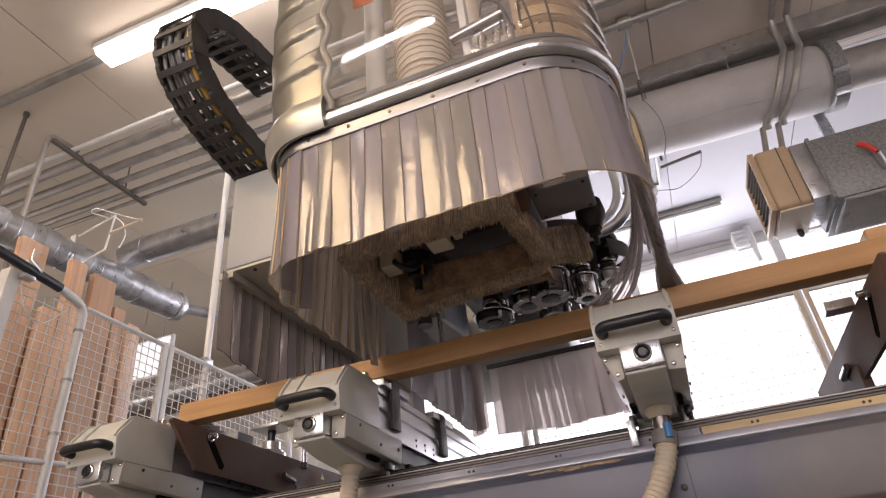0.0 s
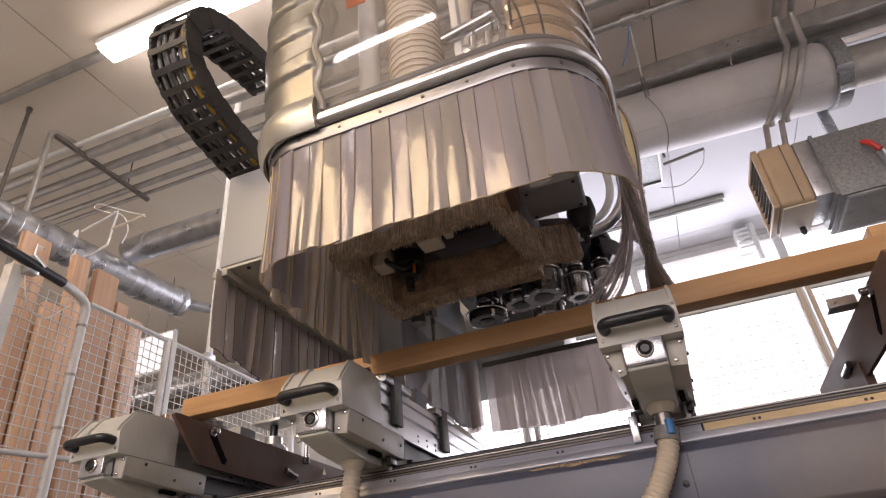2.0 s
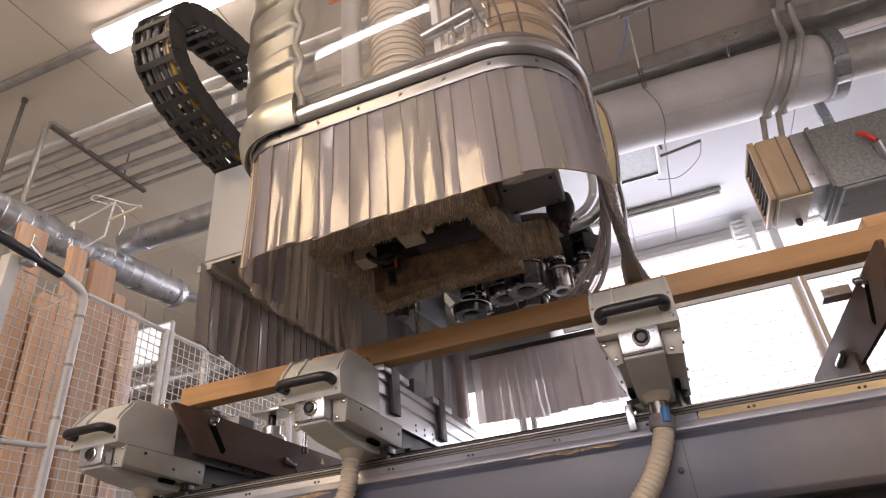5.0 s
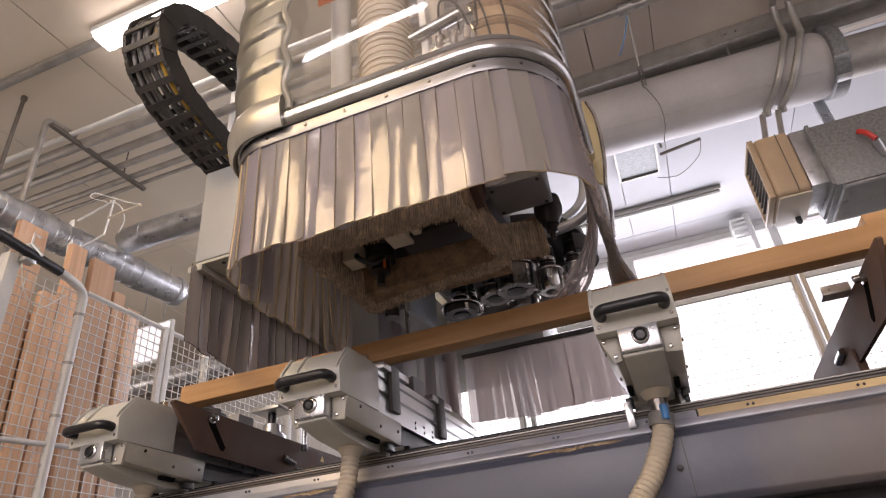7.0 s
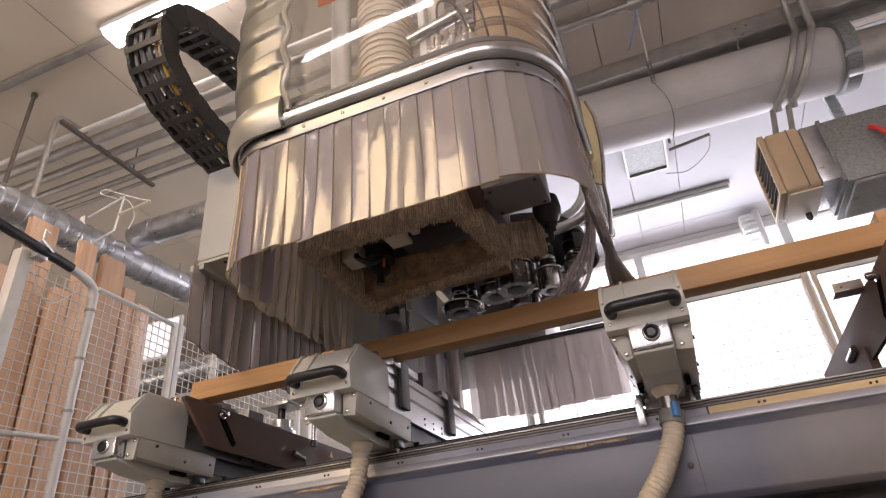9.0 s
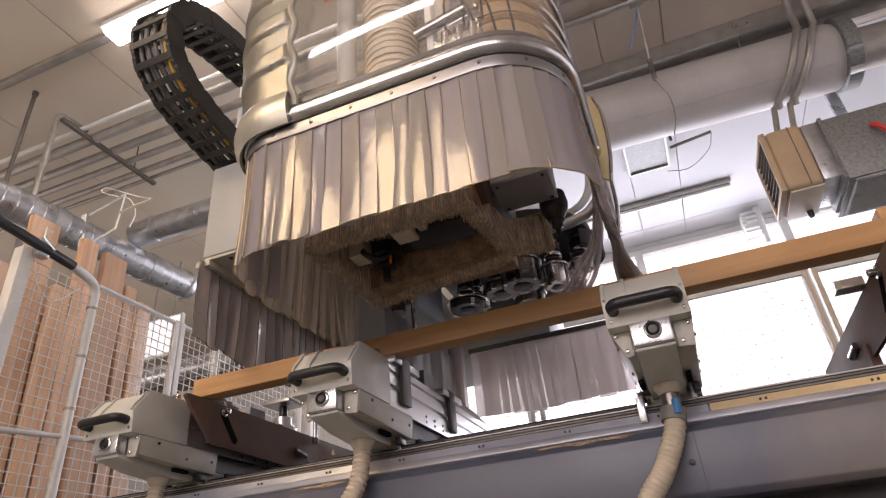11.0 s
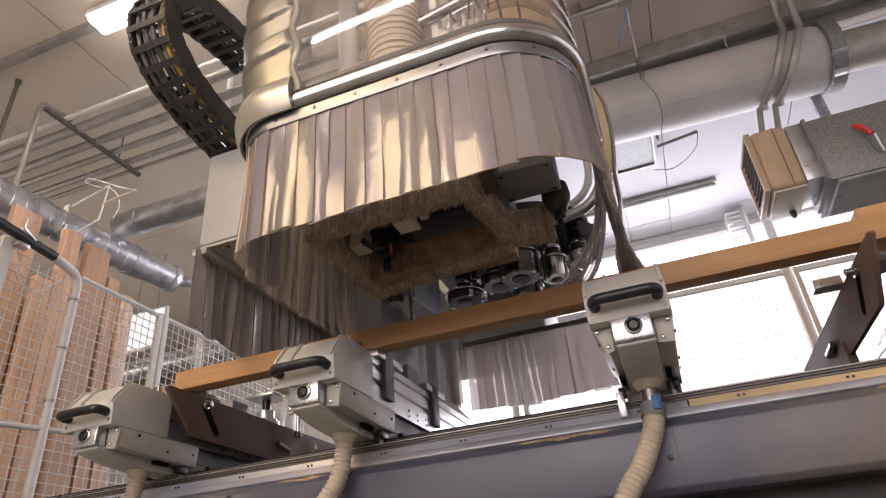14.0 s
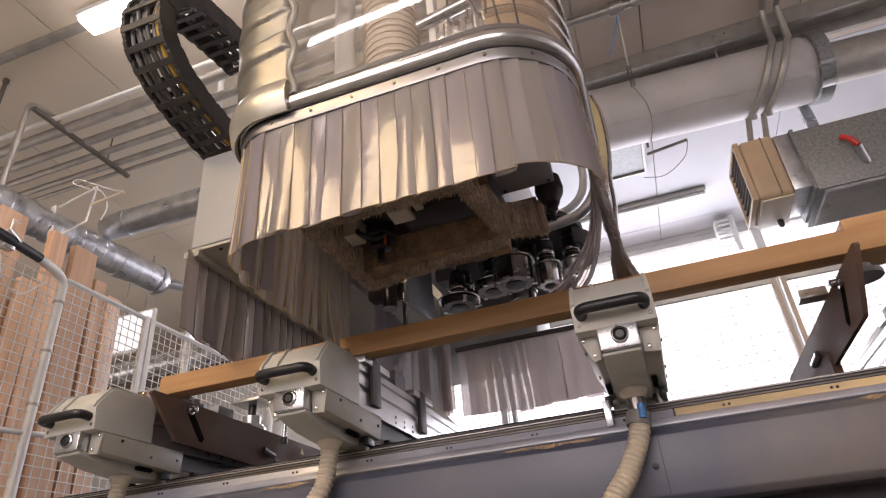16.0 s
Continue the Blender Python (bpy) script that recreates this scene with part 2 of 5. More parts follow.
def wood(name, dark, light, along, scale=1.0, rand=0.1):
    """Planed softwood or beech: long grain along one axis, darker growth lines, small pores."""
    m = material(name, light, 0.5, 0, 0.06, 5, 0.08, 90, rand)
    N, K = m.node_tree.nodes, m.node_tree.links
    b = N["Principled BSDF"]
    tc, mp, wv, cr = (N.new("ShaderNode" + k) for k in ("TexCoord", "Mapping", "TexNoise", "Mix"))
    s = [14 * scale] * 3
    s[along] = 0.7 * scale
    mp.inputs["Scale"].default_value = s
    wv.inputs["Scale"].default_value, wv.inputs["Detail"].default_value, wv.inputs["Distortion"].default_value = 2.2, 7, 0.6
    cr.data_type = "RGBA"
    old = b.inputs["Base Color"].links[0].from_socket
    K.new(tc.outputs["Object"], mp.inputs[0]), K.new(mp.outputs[0], wv.inputs["Vector"])
    mr = N.new("ShaderNodeMapRange")
    mr.inputs[1].default_value, mr.inputs[2].default_value, mr.inputs[4].default_value = 0.42, 0.68, 0.75
    K.new(wv.outputs[0], mr.inputs[0]), K.new(mr.outputs[0], cr.inputs[0])
    K.new(old, cr.inputs[6])
    cr.inputs[7].default_value = (*dark, 1)
    K.new(cr.outputs[2], b.inputs["Base Color"])
    return m


M_TIMBER = wood("planed beech timber", (0.36, 0.19, 0.075), (0.50, 0.29, 0.13), 0)
M_BOARD = wood("raw pine board", (0.44, 0.25, 0.15), (0.60, 0.39, 0.25), 2, rand=0.18)


# ---- mesh helpers ----
def obj(name, bm, mat, smooth=False):
    me = bpy.data.meshes.new(name)
    bmesh.ops.recalc_face_normals(bm, faces=bm.faces)
    bm.to_mesh(me)
    bm.free()
    if smooth:
        me.polygons.foreach_set("use_smooth", [True] * len(me.polygons))
        me.set_sharp_from_angle(angle=radians(38))
    me.materials.append(mat)
    return new(name, me)


def part(name, bm, mat, parent, label="", smooth=True):
    ob = obj(name, bm, mat, smooth)
    ob.parent = parent
    if parent.type == "EMPTY":
        ob.matrix_parent_inverse = parent.matrix_basis.inverted()
    if label:
        ob["label"] = label
    return ob


def base(name, x, y, z, label, category, group="", kind=""):
    ob = new(name)
    ob.empty_display_size = 0.05
    ob.matrix_basis = pose(x, y, z)
    return tagged(ob, label, category, group, kind)


def thing(name, bm, mat, label, category, group="", kind="", smooth=True):
    return tagged(obj(name, bm, mat, smooth), label, category, group, kind)


def B():
    return bmesh.new()


def bx(bm, x0, x1, y0, y1, z0, z1, bev=0.0, seg=2, m=None):
    r = bmesh.ops.create_cube(bm, size=1, matrix=Matrix.Translation(((x0 + x1) / 2, (y0 + y1) / 2, (z0 + z1) / 2)) @ Matrix.Diagonal((abs(x1 - x0), abs(y1 - y0), abs(z1 - z0), 1)))
    vs = r["verts"]
    if bev:
        es = list({e for v in vs for e in v.link_edges})
        g = bmesh.ops.bevel(bm, geom=es, offset=bev, segments=seg, affect="EDGES", profile=0.5)
        vs = list({v for f in g["faces"] for v in f.verts} | {v for v in vs if v.is_valid})
    if m is not None:
        bmesh.ops.transform(bm, matrix=m, verts=vs)
    return bm


def prism(bm, poly, axis, a, b, bev=0.0):
    """Extrude a 2D outline along an axis: x takes (y, z), y takes (x, z), z takes (x, y)."""
    def at(u, v, w):
        return {"x": (w, u, v), "y": (u, w, v), "z": (u, v, w)}[axis]
    lo = [bm.verts.new(at(u, v, a)) for u, v in poly]
    hi = [bm.verts.new(at(u, v, b)) for u, v in poly]
    n = len(poly)
    fs = [bm.faces.new(lo), bm.faces.new(hi[::-1])] + [bm.faces.new((lo[i], hi[i], hi[(i + 1) % n], lo[(i + 1) % n])) for i in range(n)]
    if bev:
        bmesh.ops.bevel(bm, geom=list({e for f in fs for e in f.edges}), offset=bev, segments=2, affect="EDGES", profile=0.5)
    return bm


def tube(bm, pts, r, seg=12, caps=True, up=None):
    """Sweep a circle along a line of points; r may be a list, one radius a point."""
    pts = [Vector(p) for p in pts]
    rs = r if isinstance(r, (list, tuple)) else [r] * len(pts)
    rings, side = [], None
    for i, p in enumerate(pts):
        d = (pts[min(i + 1, len(pts) - 1)] - pts[max(i - 1, 0)]).normalized()
        if side is None:
            side = d.orthogonal().normalized()
        side = (side - d * side.dot(d)).normalized()
        nrm = d.cross(side)
        rings.append([bm.verts.new(p + (side * math.cos(a) + nrm * math.sin(a)) * rs[i]) for a in (2 * math.pi * k / seg for k in range(seg))])
    for a, b in zip(rings, rings[1:]):
        for k in range(seg):
            bm.faces.new((a[k], a[(k + 1) % seg], b[(k + 1) % seg], b[k]))
    if caps:
        bm.faces.new(rings[0][::-1]), bm.faces.new(rings[-1])
    return bm


def lathe(bm, prof, at=(0, 0, 0), axis="z", seg=24):
    """Turn a profile of (radius, height) about an axis through a point."""
    rings = []
    for r, h in prof:
        ring = []
        for k in range(seg):
            c, s = r * math.cos(2 * math.pi * k / seg), r * math.sin(2 * math.pi * k / seg)
            v = {"z": (c, s, h), "y": (c, h, s), "x": (h, c, s)}[axis]
            ring.append(bm.verts.new(Vector(at) + Vector(v)))
        rings.append(ring)
    for a, b in zip(rings, rings[1:]):
        for k in range(seg):
            bm.faces.new((a[k], a[(k + 1) % seg], b[(k + 1) % seg], b[k]))
    bm.faces.new(rings[0][::-1]), bm.faces.new(rings[-1])
    return bm


def bend(points, radius, steps=6):
    """A line of points with its corners rounded."""
    P = [Vector(p) for p in points]
    out = [P[0]]
    for a, b, c in zip(P, P[1:], P[2:]):
        u, w = (a - b).normalized(), (c - b).normalized()
        d = min(radius, (a - b).length * 0.49, (c - b).length * 0.49)
        for k in range(steps + 1):
            s = k / steps
            out.append((b + u * d) * (1 - s) ** 2 + b * 2 * s * (1 - s) + (b + w * d) * s * s)
    return out + [P[-1]]


def ribbed(points, r, pitch, depth):
    """Points and radii of a corrugated hose along a line."""
    P, out, rs = [Vector(p) for p in points], [], []
    lens = [0]
    for a, b in zip(P, P[1:]):
        lens.append(lens[-1] + (b - a).length)
    n = max(2, int(lens[-1] / pitch)) * 4
    for i in range(n + 1):
        s = lens[-1] * i / n
        k = max(j for j in range(len(P) - 1) if lens[j] <= s + 1e-9)
        out.append(P[k].lerp(P[k + 1], (s - lens[k]) / max(1e-9, lens[k + 1] - lens[k])))
        rs.append(r - depth * (0.0, 0.35, 1.0, 0.35)[i % 4])
    return out, rs


def smooth_line(points, n=8):
    """Catmull-Rom through the points."""
    P = [Vector(p) for p in points]
    P = [P[0] * 2 - P[1]] + P + [P[-1] * 2 - P[-2]]
    out = []
    for a, b, c, d in zip(P, P[1:], P[2:], P[3:]):
        for k in range(n):
            s = k / n
            out.append(0.5 * ((2 * b) + (c - a) * s + (2 * a - 5 * b + 4 * c - d) * s * s + (3 * b - a - 3 * c + d) * s ** 3))
    return out + [P[-2]]


# ---- the hall ----
def hall():
    thing("floor", bx(B(), -9, 5, -4, 7.6, -0.1, 0), M_CONCRETE, "worn grey concrete workshop floor", "floor", kind="structure")
    # ceiling boards in one mesh, with open joints between them
    bm = B()
    bx(bm, -9, 5, -4, 7.6, 4.33, 4.45)
    xs = [-9, -8.27, -7.07, -5.87, -4.67, -3.47, -2.27, -1.07, 0.13, 0.63, 1.83, 3.03, 4.23, 5]
    ys = [-4, -2.9, -0.4, 2.12, 4.62, 7.12, 7.6]
    for x0, x1 in zip(xs, xs[1:]):
        for y0, y1 in zip(ys, ys[1:]):
            bx(bm, x0 + 0.004, x1 - 0.004, y0 + 0.004, y1 - 0.004, 4.30, 4.328)
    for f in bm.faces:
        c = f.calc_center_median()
        # boards right of x -1.1 and before y 4.6 take the brown-mottled tone
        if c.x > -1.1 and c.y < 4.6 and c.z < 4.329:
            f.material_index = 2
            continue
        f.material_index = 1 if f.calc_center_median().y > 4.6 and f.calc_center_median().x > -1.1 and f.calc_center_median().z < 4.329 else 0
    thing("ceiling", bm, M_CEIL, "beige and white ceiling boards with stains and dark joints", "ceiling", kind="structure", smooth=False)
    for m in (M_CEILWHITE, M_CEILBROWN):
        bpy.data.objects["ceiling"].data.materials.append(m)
    # back wall with one wide window band
    bm = B()
    bx(bm, -9, -3.4, 7.5, 7.75, 0, 4.3), bx(bm, -3.4, 3.6, 7.5, 7.75, 0, 1.0), bx(bm, -3.4, 3.6, 7.5, 7.75, 4.24, 4.3), bx(bm, 3.6, 5, 7.5, 7.75, 0, 4.3)
    thing("wall_north", bm, M_WALL, "white painted wall with a wide window band", "wall", kind="structure", smooth=False)
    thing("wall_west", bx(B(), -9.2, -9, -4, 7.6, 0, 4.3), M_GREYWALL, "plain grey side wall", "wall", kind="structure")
    thing("wall_east", bx(B(), 5, 5.2, -4, 7.6, 0, 4.3), M_WALL, "plain white side wall", "wall", kind="structure")
    thing("wall_south", bx(B(), -9, 5, -4.2, -4, 0, 4.3), M_WALL, "plain white wall", "wall", kind="structure")
    win = base("window_1", 0.1, 7.6, 1.0, "wide daylit window band in white frames", "window", kind="structure")
    for x0, x1 in ((-3.4, -1.7), (-1.7, 0.0), (0.0, 1.72), (1.72, 3.6)):
        part("pane", bx(B(), x0 + 0.03, x1 - 0.03, 7.62, 7.63, 1.03, 4.21), M_PANE, win)
        bm = B()
        bx(bm, x0, x0 + 0.05, 7.52, 7.66, 1.0, 4.24), bx(bm, x1 - 0.05, x1, 7.52, 7.66, 1.0, 4.24)
        bx(bm, x0 + 0.05, x1 - 0.05, 7.52, 7.66, 1.0, 1.06), bx(bm, x0 + 0.05, x1 - 0.05, 7.52, 7.66, 4.17, 4.24)
        part("window_frame", bm, M_SILL, win, smooth=False)


hall()


# ---- services under the ceiling ----
def pipe_thing(name, pts, r, mat, label, seg=14, collars=(), category="pipe", group=""):
    ob = base(name, *pts[0], label, category, group)
    part("pipe", tube(B(), pts, r, seg), mat, ob)
    for p, d, cr, w in collars:
        d = Vector(d).normalized()
        part("collar", tube(B(), [Vector(p) - d * w / 2, Vector(p) + d * w / 2], cr, seg), mat, ob)
    return ob


# serves the visible lamp and the rows added behind the camera
def ceiling_lamp(x0, x1, y, glow, w=0.08):
    ob = base("ceiling_lamp", (x0 + x1) / 2, y, 4.3, "long lit fluorescent ceiling lamp with a glowing diffuser", "lamp", "ceiling lamps")
    part("housing", bx(B(), x0 - 0.02, x1 + 0.02, y - w - 0.01, y + w + 0.01, 4.24, 4.298, 0.008), M_SILL, ob)
    part("diffuser", bx(B(), x0, x1, y - w, y + w, 4.19, 4.239, 0.02, 3), glow, ob, "glowing white diffuser")


def left_services():
    thing("cable_track", bx(B(), -6.5, -3.18, 2.10, 2.16, 4.25, 4.298, 0.004), M_PIPE, "grey cable track along the ceiling joint", "cable track")
    for y, z, r, mat, x1 in ((2.575, 4.0, 0.020, M_FENCE, 0.2), (2.70, 4.0, 0.042, M_PIPE, 0.2), (2.885, 4.0, 0.036, M_PIPE, 0.2), (3.045, 4.0, 0.028, M_PIPE, -0.5), (3.20, 4.0, 0.028, M_PIPE, -0.5), (3.31, 4.0, 0.018, M_PIPE, -2.9)):
        pipe_thing("ceiling_pipe", [(-6.5 if y < 3.4 else -4.4, y, z), (x1, y, z)], r, mat, "straight steel pipe hung below the ceiling", 12,
                   [((x, y, z), (1, 0, 0), r * 1.25, 0.05) for x in (-5.2, -3.0)], group="pipes below the ceiling")
    for x in (-3.89,):
        ob = base("pipe_hanger", x, 2.4, 4.3, "dark steel hanger bar carrying the pipes", "pipe hanger")
        part("bar", bx(B(), x - 0.018, x + 0.018, 2.40, 3.36, 3.955, 3.983), M_DARKPIPE, ob)
        part("rod", tube(B(), [(x, 3.12, 3.982), (x, 3.12, 4.3)], 0.006, 8), M_DARKPIPE, ob)
    pipe_thing("drop_pipe", bend([(-3.93, 2.65, 4.06), (-3.95, 2.40, 4.05), (-3.95, 2.40, 2.0)], 0.06), 0.022, M_PIPE, "bent grey pipe dropping from the ceiling")
    pipe_thing("drop_pipe", [(-4.164, 2.31, 4.298), (-4.164, 2.31, 2.2)], 0.016, M_DARKPIPE, "thin dark pipe dropping from the ceiling", 10, [((-4.164, 2.31, 4.28), (0, 0, 1), 0.024, 0.03)])
    # round ducts
    ob = base("spiral_duct", -3.76, 2.4, 3.0, "galvanised spiral duct with ring seams", "duct")
    A, C = Vector((-3.96, 0.2, 3.0)), Vector((-3.65, 3.62, 3.0))
    d = (C - A).normalized()
    pts, rs = [], []
    u = 0.0
    while u < (C - A).length:
        for e, r in ((0, 0.115), (0.075, 0.115), (0.078, 0.1175), (0.084, 0.1175), (0.087, 0.115)):
            pts.append(A + d * (u + e)), rs.append(r)
        u += 0.09
    part("pipe", tube(B(), pts, rs, 28), M_GALV, ob)
    for k in (0.2, 0.66, 0.9):
        part("collar", tube(B(), [A.lerp(C, k) - d * 0.04, A.lerp(C, k) + d * 0.04], 0.123, 28), M_GALV, ob, "smooth galvanised joint collar")
    part("end_cap", tube(B(), [C, C + d * 0.02, C + d * 0.05, C + d * 0.055], [0.125, 0.128, 0.122, 0.06], 28), M_GALV, ob)
    part("branch", tube(B(), [C + d * 0.05, C + d * 0.7 + Vector((0.25, 0, 0.05))], 0.045, 16), M_GALV, ob)
    ob = base("branch_duct", -3.7, 3.08, 3.2, "galvanised branch duct running beside the machine", "duct")
    part("pipe", tube(B(), [(-3.66, 3.08, 3.2), (-1.2, 3.08, 3.2)], 0.10, 24), M_GALV, ob)
    for x in (-3.5, -2.72):
        part("collar", tube(B(), [(x, 3.08, 3.2), (x + 0.06, 3.08, 3.2)], 0.106, 24), M_GALV, ob)
    # bent wire bracket on the duct
    ob = base("wire_bracket", -3.35, 2.6, 3.2, "white welded wire bracket on the duct", "bracket")
    part("frame", tube(B(), [(-3.62, 2.62, 3.115), (-3.30, 2.62, 3.186), (-3.33, 2.62, 2.911), (-3.60, 2.62, 2.84)], 0.008, 6), M_SILL, ob)
    part("arm", tube(B(), [(-3.32, 2.62, 3.04), (-3.04, 2.62, 3.062)], 0.011, 8), M_TANLIGHT, ob, "tan capped arm")
    part("leg", bx(B(), -0.02, 0.02, -0.004, 0.004, -0.21, 0.21, m=Matrix.Translation((-3.645, 2.62, 2.93)) @ Matrix.Rotation(radians(-9), 4, "Y")), M_SILL, ob)
    part("loop", tube(B(), smooth_line([(-3.34, 2.6, 3.17), (-3.45, 2.55, 3.22), (-3.46, 2.58, 3.28), (-3.38, 2.62, 3.25), (-3.2, 2.66, 3.16), (-3.05, 2.63, 3.08)]), 0.004, 6), M_SILL, ob)
    part("loop", tube(B(), smooth_line([(-3.34, 2.62, 3.2), (-3.24, 2.63, 3.12), (-3.19, 2.64, 3.0), (-3.22, 2.64, 2.90)]), 0.004, 6), M_SILL, ob)
    # a beam and duct in the far left part of the hall
    ob = base("roof_beam", -5, 5.6, 4.3, "dark steel beam on hangers in the far part of the hall", "beam")
    part("beam", bx(B(), -9.0, -2.8, 5.5, 5.7, 2.95, 3.2), M_DARKPIPE, ob)
    for x in (-7.5, -4.2):
        part("hanger", bx(B(), x - 0.03, x + 0.03, 5.58, 5.62, 3.2, 4.3), M_DARKPIPE, ob)
    pipe_thing("far_duct", [(-9.0, 5.0, 2.88), (-3.6, 5.0, 2.88)], 0.10, M_GALV, "galvanised duct in the far part of the hall", 20, category="duct")
    # glowing panel with added hangers, in place of a bright distant window
    ob = base("far_bright_panel", -5.25, 5.0, 3.1, "glowing white panel in place of a bright far window", "lamp")
    part("panel", bx(B(), -5.50, -4.98, 4.97, 4.985, 3.14, 3.56), M_DIMGLOW, ob, "glowing white panel")
    part("frame", bx(B(), -5.53, -4.95, 4.986, 5.03, 3.11, 3.59, 0.005), M_SILL, ob)
    for x in (-5.4, -5.1):
        part("hanger", tube(B(), [(x, 5.0, 3.58), (x, 5.0, 4.3)], 0.008, 6), M_PIPE, ob)


def right_services():
    ob = base("main_duct", 0.4, 4.3, 3.8, "thick white painted pipe with a galvanised band", "duct")
    L, R = Vector((-1.5, 4.15, 3.825)), Vector((1.72, 4.32, 3.825))
    d = (R - L).normalized()
    ends = [(0.0, 0.262), (0.05, 0.258), (0.10, 0.240), (0.135, 0.205), (0.15, 0.16)]
    part("pipe", tube(B(), [L] + [R - d * 0.06 + d * e for e, _ in ends], [0.262] + [r for _, r in ends], 40), M_WHITEPIPE, ob)
    part("seam", tube(B(), [Vector((p.x, p.y - 0.175, p.z - 0.197)) for p in (L, R - d * 0.06)], 0.004, 6), M_WHITEPIPE, ob)
    band = [(0.02, 0.20), (0.025, 0.272), (0.03, 0.28), (0.125, 0.28), (0.13, 0.272), (0.135, 0.20)]
    part("band", tube(B(), [R + d * e for e, _ in band], [r for _, r in band], 40), M_SPECKLE, ob, "galvanised steel band")
    for k, a in enumerate((215, 245)):
        c = R + d * 0.08 + Vector((0, 0.29 * math.cos(radians(a)), 0.29 * math.sin(radians(a))))
        part("clamp_lug", bx(B(), c.x - 0.05, c.x + 0.05, c.y - 0.03, c.y + 0.03, c.z - 0.012, c.z + 0.012, 0.004), M_GALV, ob)
    part("pipe", tube(B(), [R + d * 0.10, R + d * 2.5], 0.16, 40), M_PIPE, ob)
    for k in (0.35, 0.62):
        part("strap", tube(B(), [L.lerp(R, k) - d * 0.012, L.lerp(R, k) + d * 0.012], 0.265, 40), M_WHITEPIPE, ob)
    ob = base("ceiling_channel", 0.3, 4.05, 4.3, "grey steel channel fixed below the ceiling", "channel")
    for a, b in ((-2.2, -0.4), (-0.39, 1.2), (1.21, 3.4)):
        part("channel", prism(B(), [(4.10, 4.298), (4.38, 4.298), (4.38, 4.15), (4.35, 4.15), (4.35, 4.26), (4.13, 4.26), (4.13, 4.15), (4.10, 4.15)], "x", a, b), M_PIPE, ob, smooth=False)
    for x in (-0.395, 1.205):
        part("splice_plate", bx(B(), x - 0.06, x + 0.06, 4.092, 4.0995, 4.165, 4.28), M_PIPE, ob)
        for dx in (-0.04, 0.04):
            part("bolt", lathe(B(), [(0.008, 0), (0.008, -0.006)], (x + dx, 4.092, 4.22), "y", 6), M_TOOL, ob)
    pipe_thing("conduit", [(-1.5, 3.50, 4.235), (2.6, 3.50, 4.235)], 0.03, M_PIPE, "grey conduit along the ceiling", 12, [((0.45, 3.50, 4.235), (1, 0, 0), 0.05, 0.10), ((0.58, 3.50, 4.235), (1, 0, 0), 0.042, 0.04)])
    pipe_thing("conduit", [(-1.5, 3.25, 4.25), (2.6, 3.25, 4.25)], 0.045, M_PIPE, "grey conduit along the ceiling", 12)
    # looped pipes hung round the white pipe
    for x in (1.52, 1.63):
        ob = base("strap_pipe", x, 3.95, 4.25, "grey pipe looped down round the white pipe", "pipe", "pipes below the ceiling")
        arc = [(x - 0.26 * k / 9, 4.31 + 0.292 * math.cos(a), 3.825 + 0.292 * math.sin(a)) for k, a in ((k, radians(150 + 13 * k)) for k in range(10))]
        part("pipe", tube(B(), [(x, 3.99, 4.245), (x, 4.03, 4.16)] + arc, 0.026, 12), M_PIPE, ob)
        part("elbow", tube(B(), [arc[-1], (arc[-1][0], arc[-1][1] + 0.03, arc[-1][2] - 0.03)], 0.033, 12), M_PIPE, ob)
    for x in (1.52, 1.63):
        pipe_thing("ceiling_pipe", [(x, 2.2, 4.25), (x, 4.0, 4.25)], 0.024, M_PIPE, "grey pipe across the ceiling", 10, group="pipes below the ceiling")
    # wire hung in a coil with its hook
    ob = base("hanging_cable", 0.46, 3.55, 4.2, "thin rod and coiled cable hung from the ceiling", "cable")
    part("rod", tube(B(), [(0.455, 3.52, 4.22), (0.44, 3.72, 3.85)], 0.009, 8), M_PIPE, ob)
    coil = [(0.44 + 0.016 * math.cos(k * 0.8), 3.74 + k * 0.0008, 3.85 - k * 0.0021 + 0.016 * math.sin(k * 0.8)) for k in range(70)]
    part("coil", tube(B(), coil, 0.004, 5), M_DARKPIPE, ob)
    part("cable", tube(B(), smooth_line([(0.44, 3.80, 3.70), (0.50, 3.85, 3.55), (0.50, 3.9, 3.40), (0.46, 3.95, 3.28)]), 0.004, 5), M_DARKPIPE, ob)
    part("blue_cord", tube(B(), smooth_line([(0.45, 3.53, 4.19), (0.41, 3.60, 4.10), (0.36, 3.66, 4.02), (0.33, 3.70, 3.99)]), 0.005, 6), M_BLUE, ob, "blue cord")
    ob = base("ceiling_hatch", 0.36, 5.45, 4.3, "square speckled sheet metal hatch in a steel frame", "hatch")
    part("plate", bx(B(), 0.14, 0.52, 5.12, 5.78, 4.262, 4.298), M_SPECKLE, ob)
    for b in ((0.12, 0.14, 5.10, 5.80), (0.52, 0.54, 5.10, 5.80), (0.14, 0.52, 5.10, 5.12), (0.14, 0.52, 5.78, 5.80)):
        part("frame", bx(B(), *b, 4.24, 4.298), M_PIPE, ob)
    ob = base("hook_arm", 0.6, 5.5, 4.3, "dark steel arm with a drooping wire", "bracket")
    part("arm", tube(B(), [(0.56, 5.45, 4.22), (0.95, 5.38, 4.22)], 0.016, 8), M_DARKPIPE, ob)
    part("post", tube(B(), [(0.58, 5.34, 4.22), (0.58, 5.34, 4.3)], 0.012, 8), M_DARKPIPE, ob)
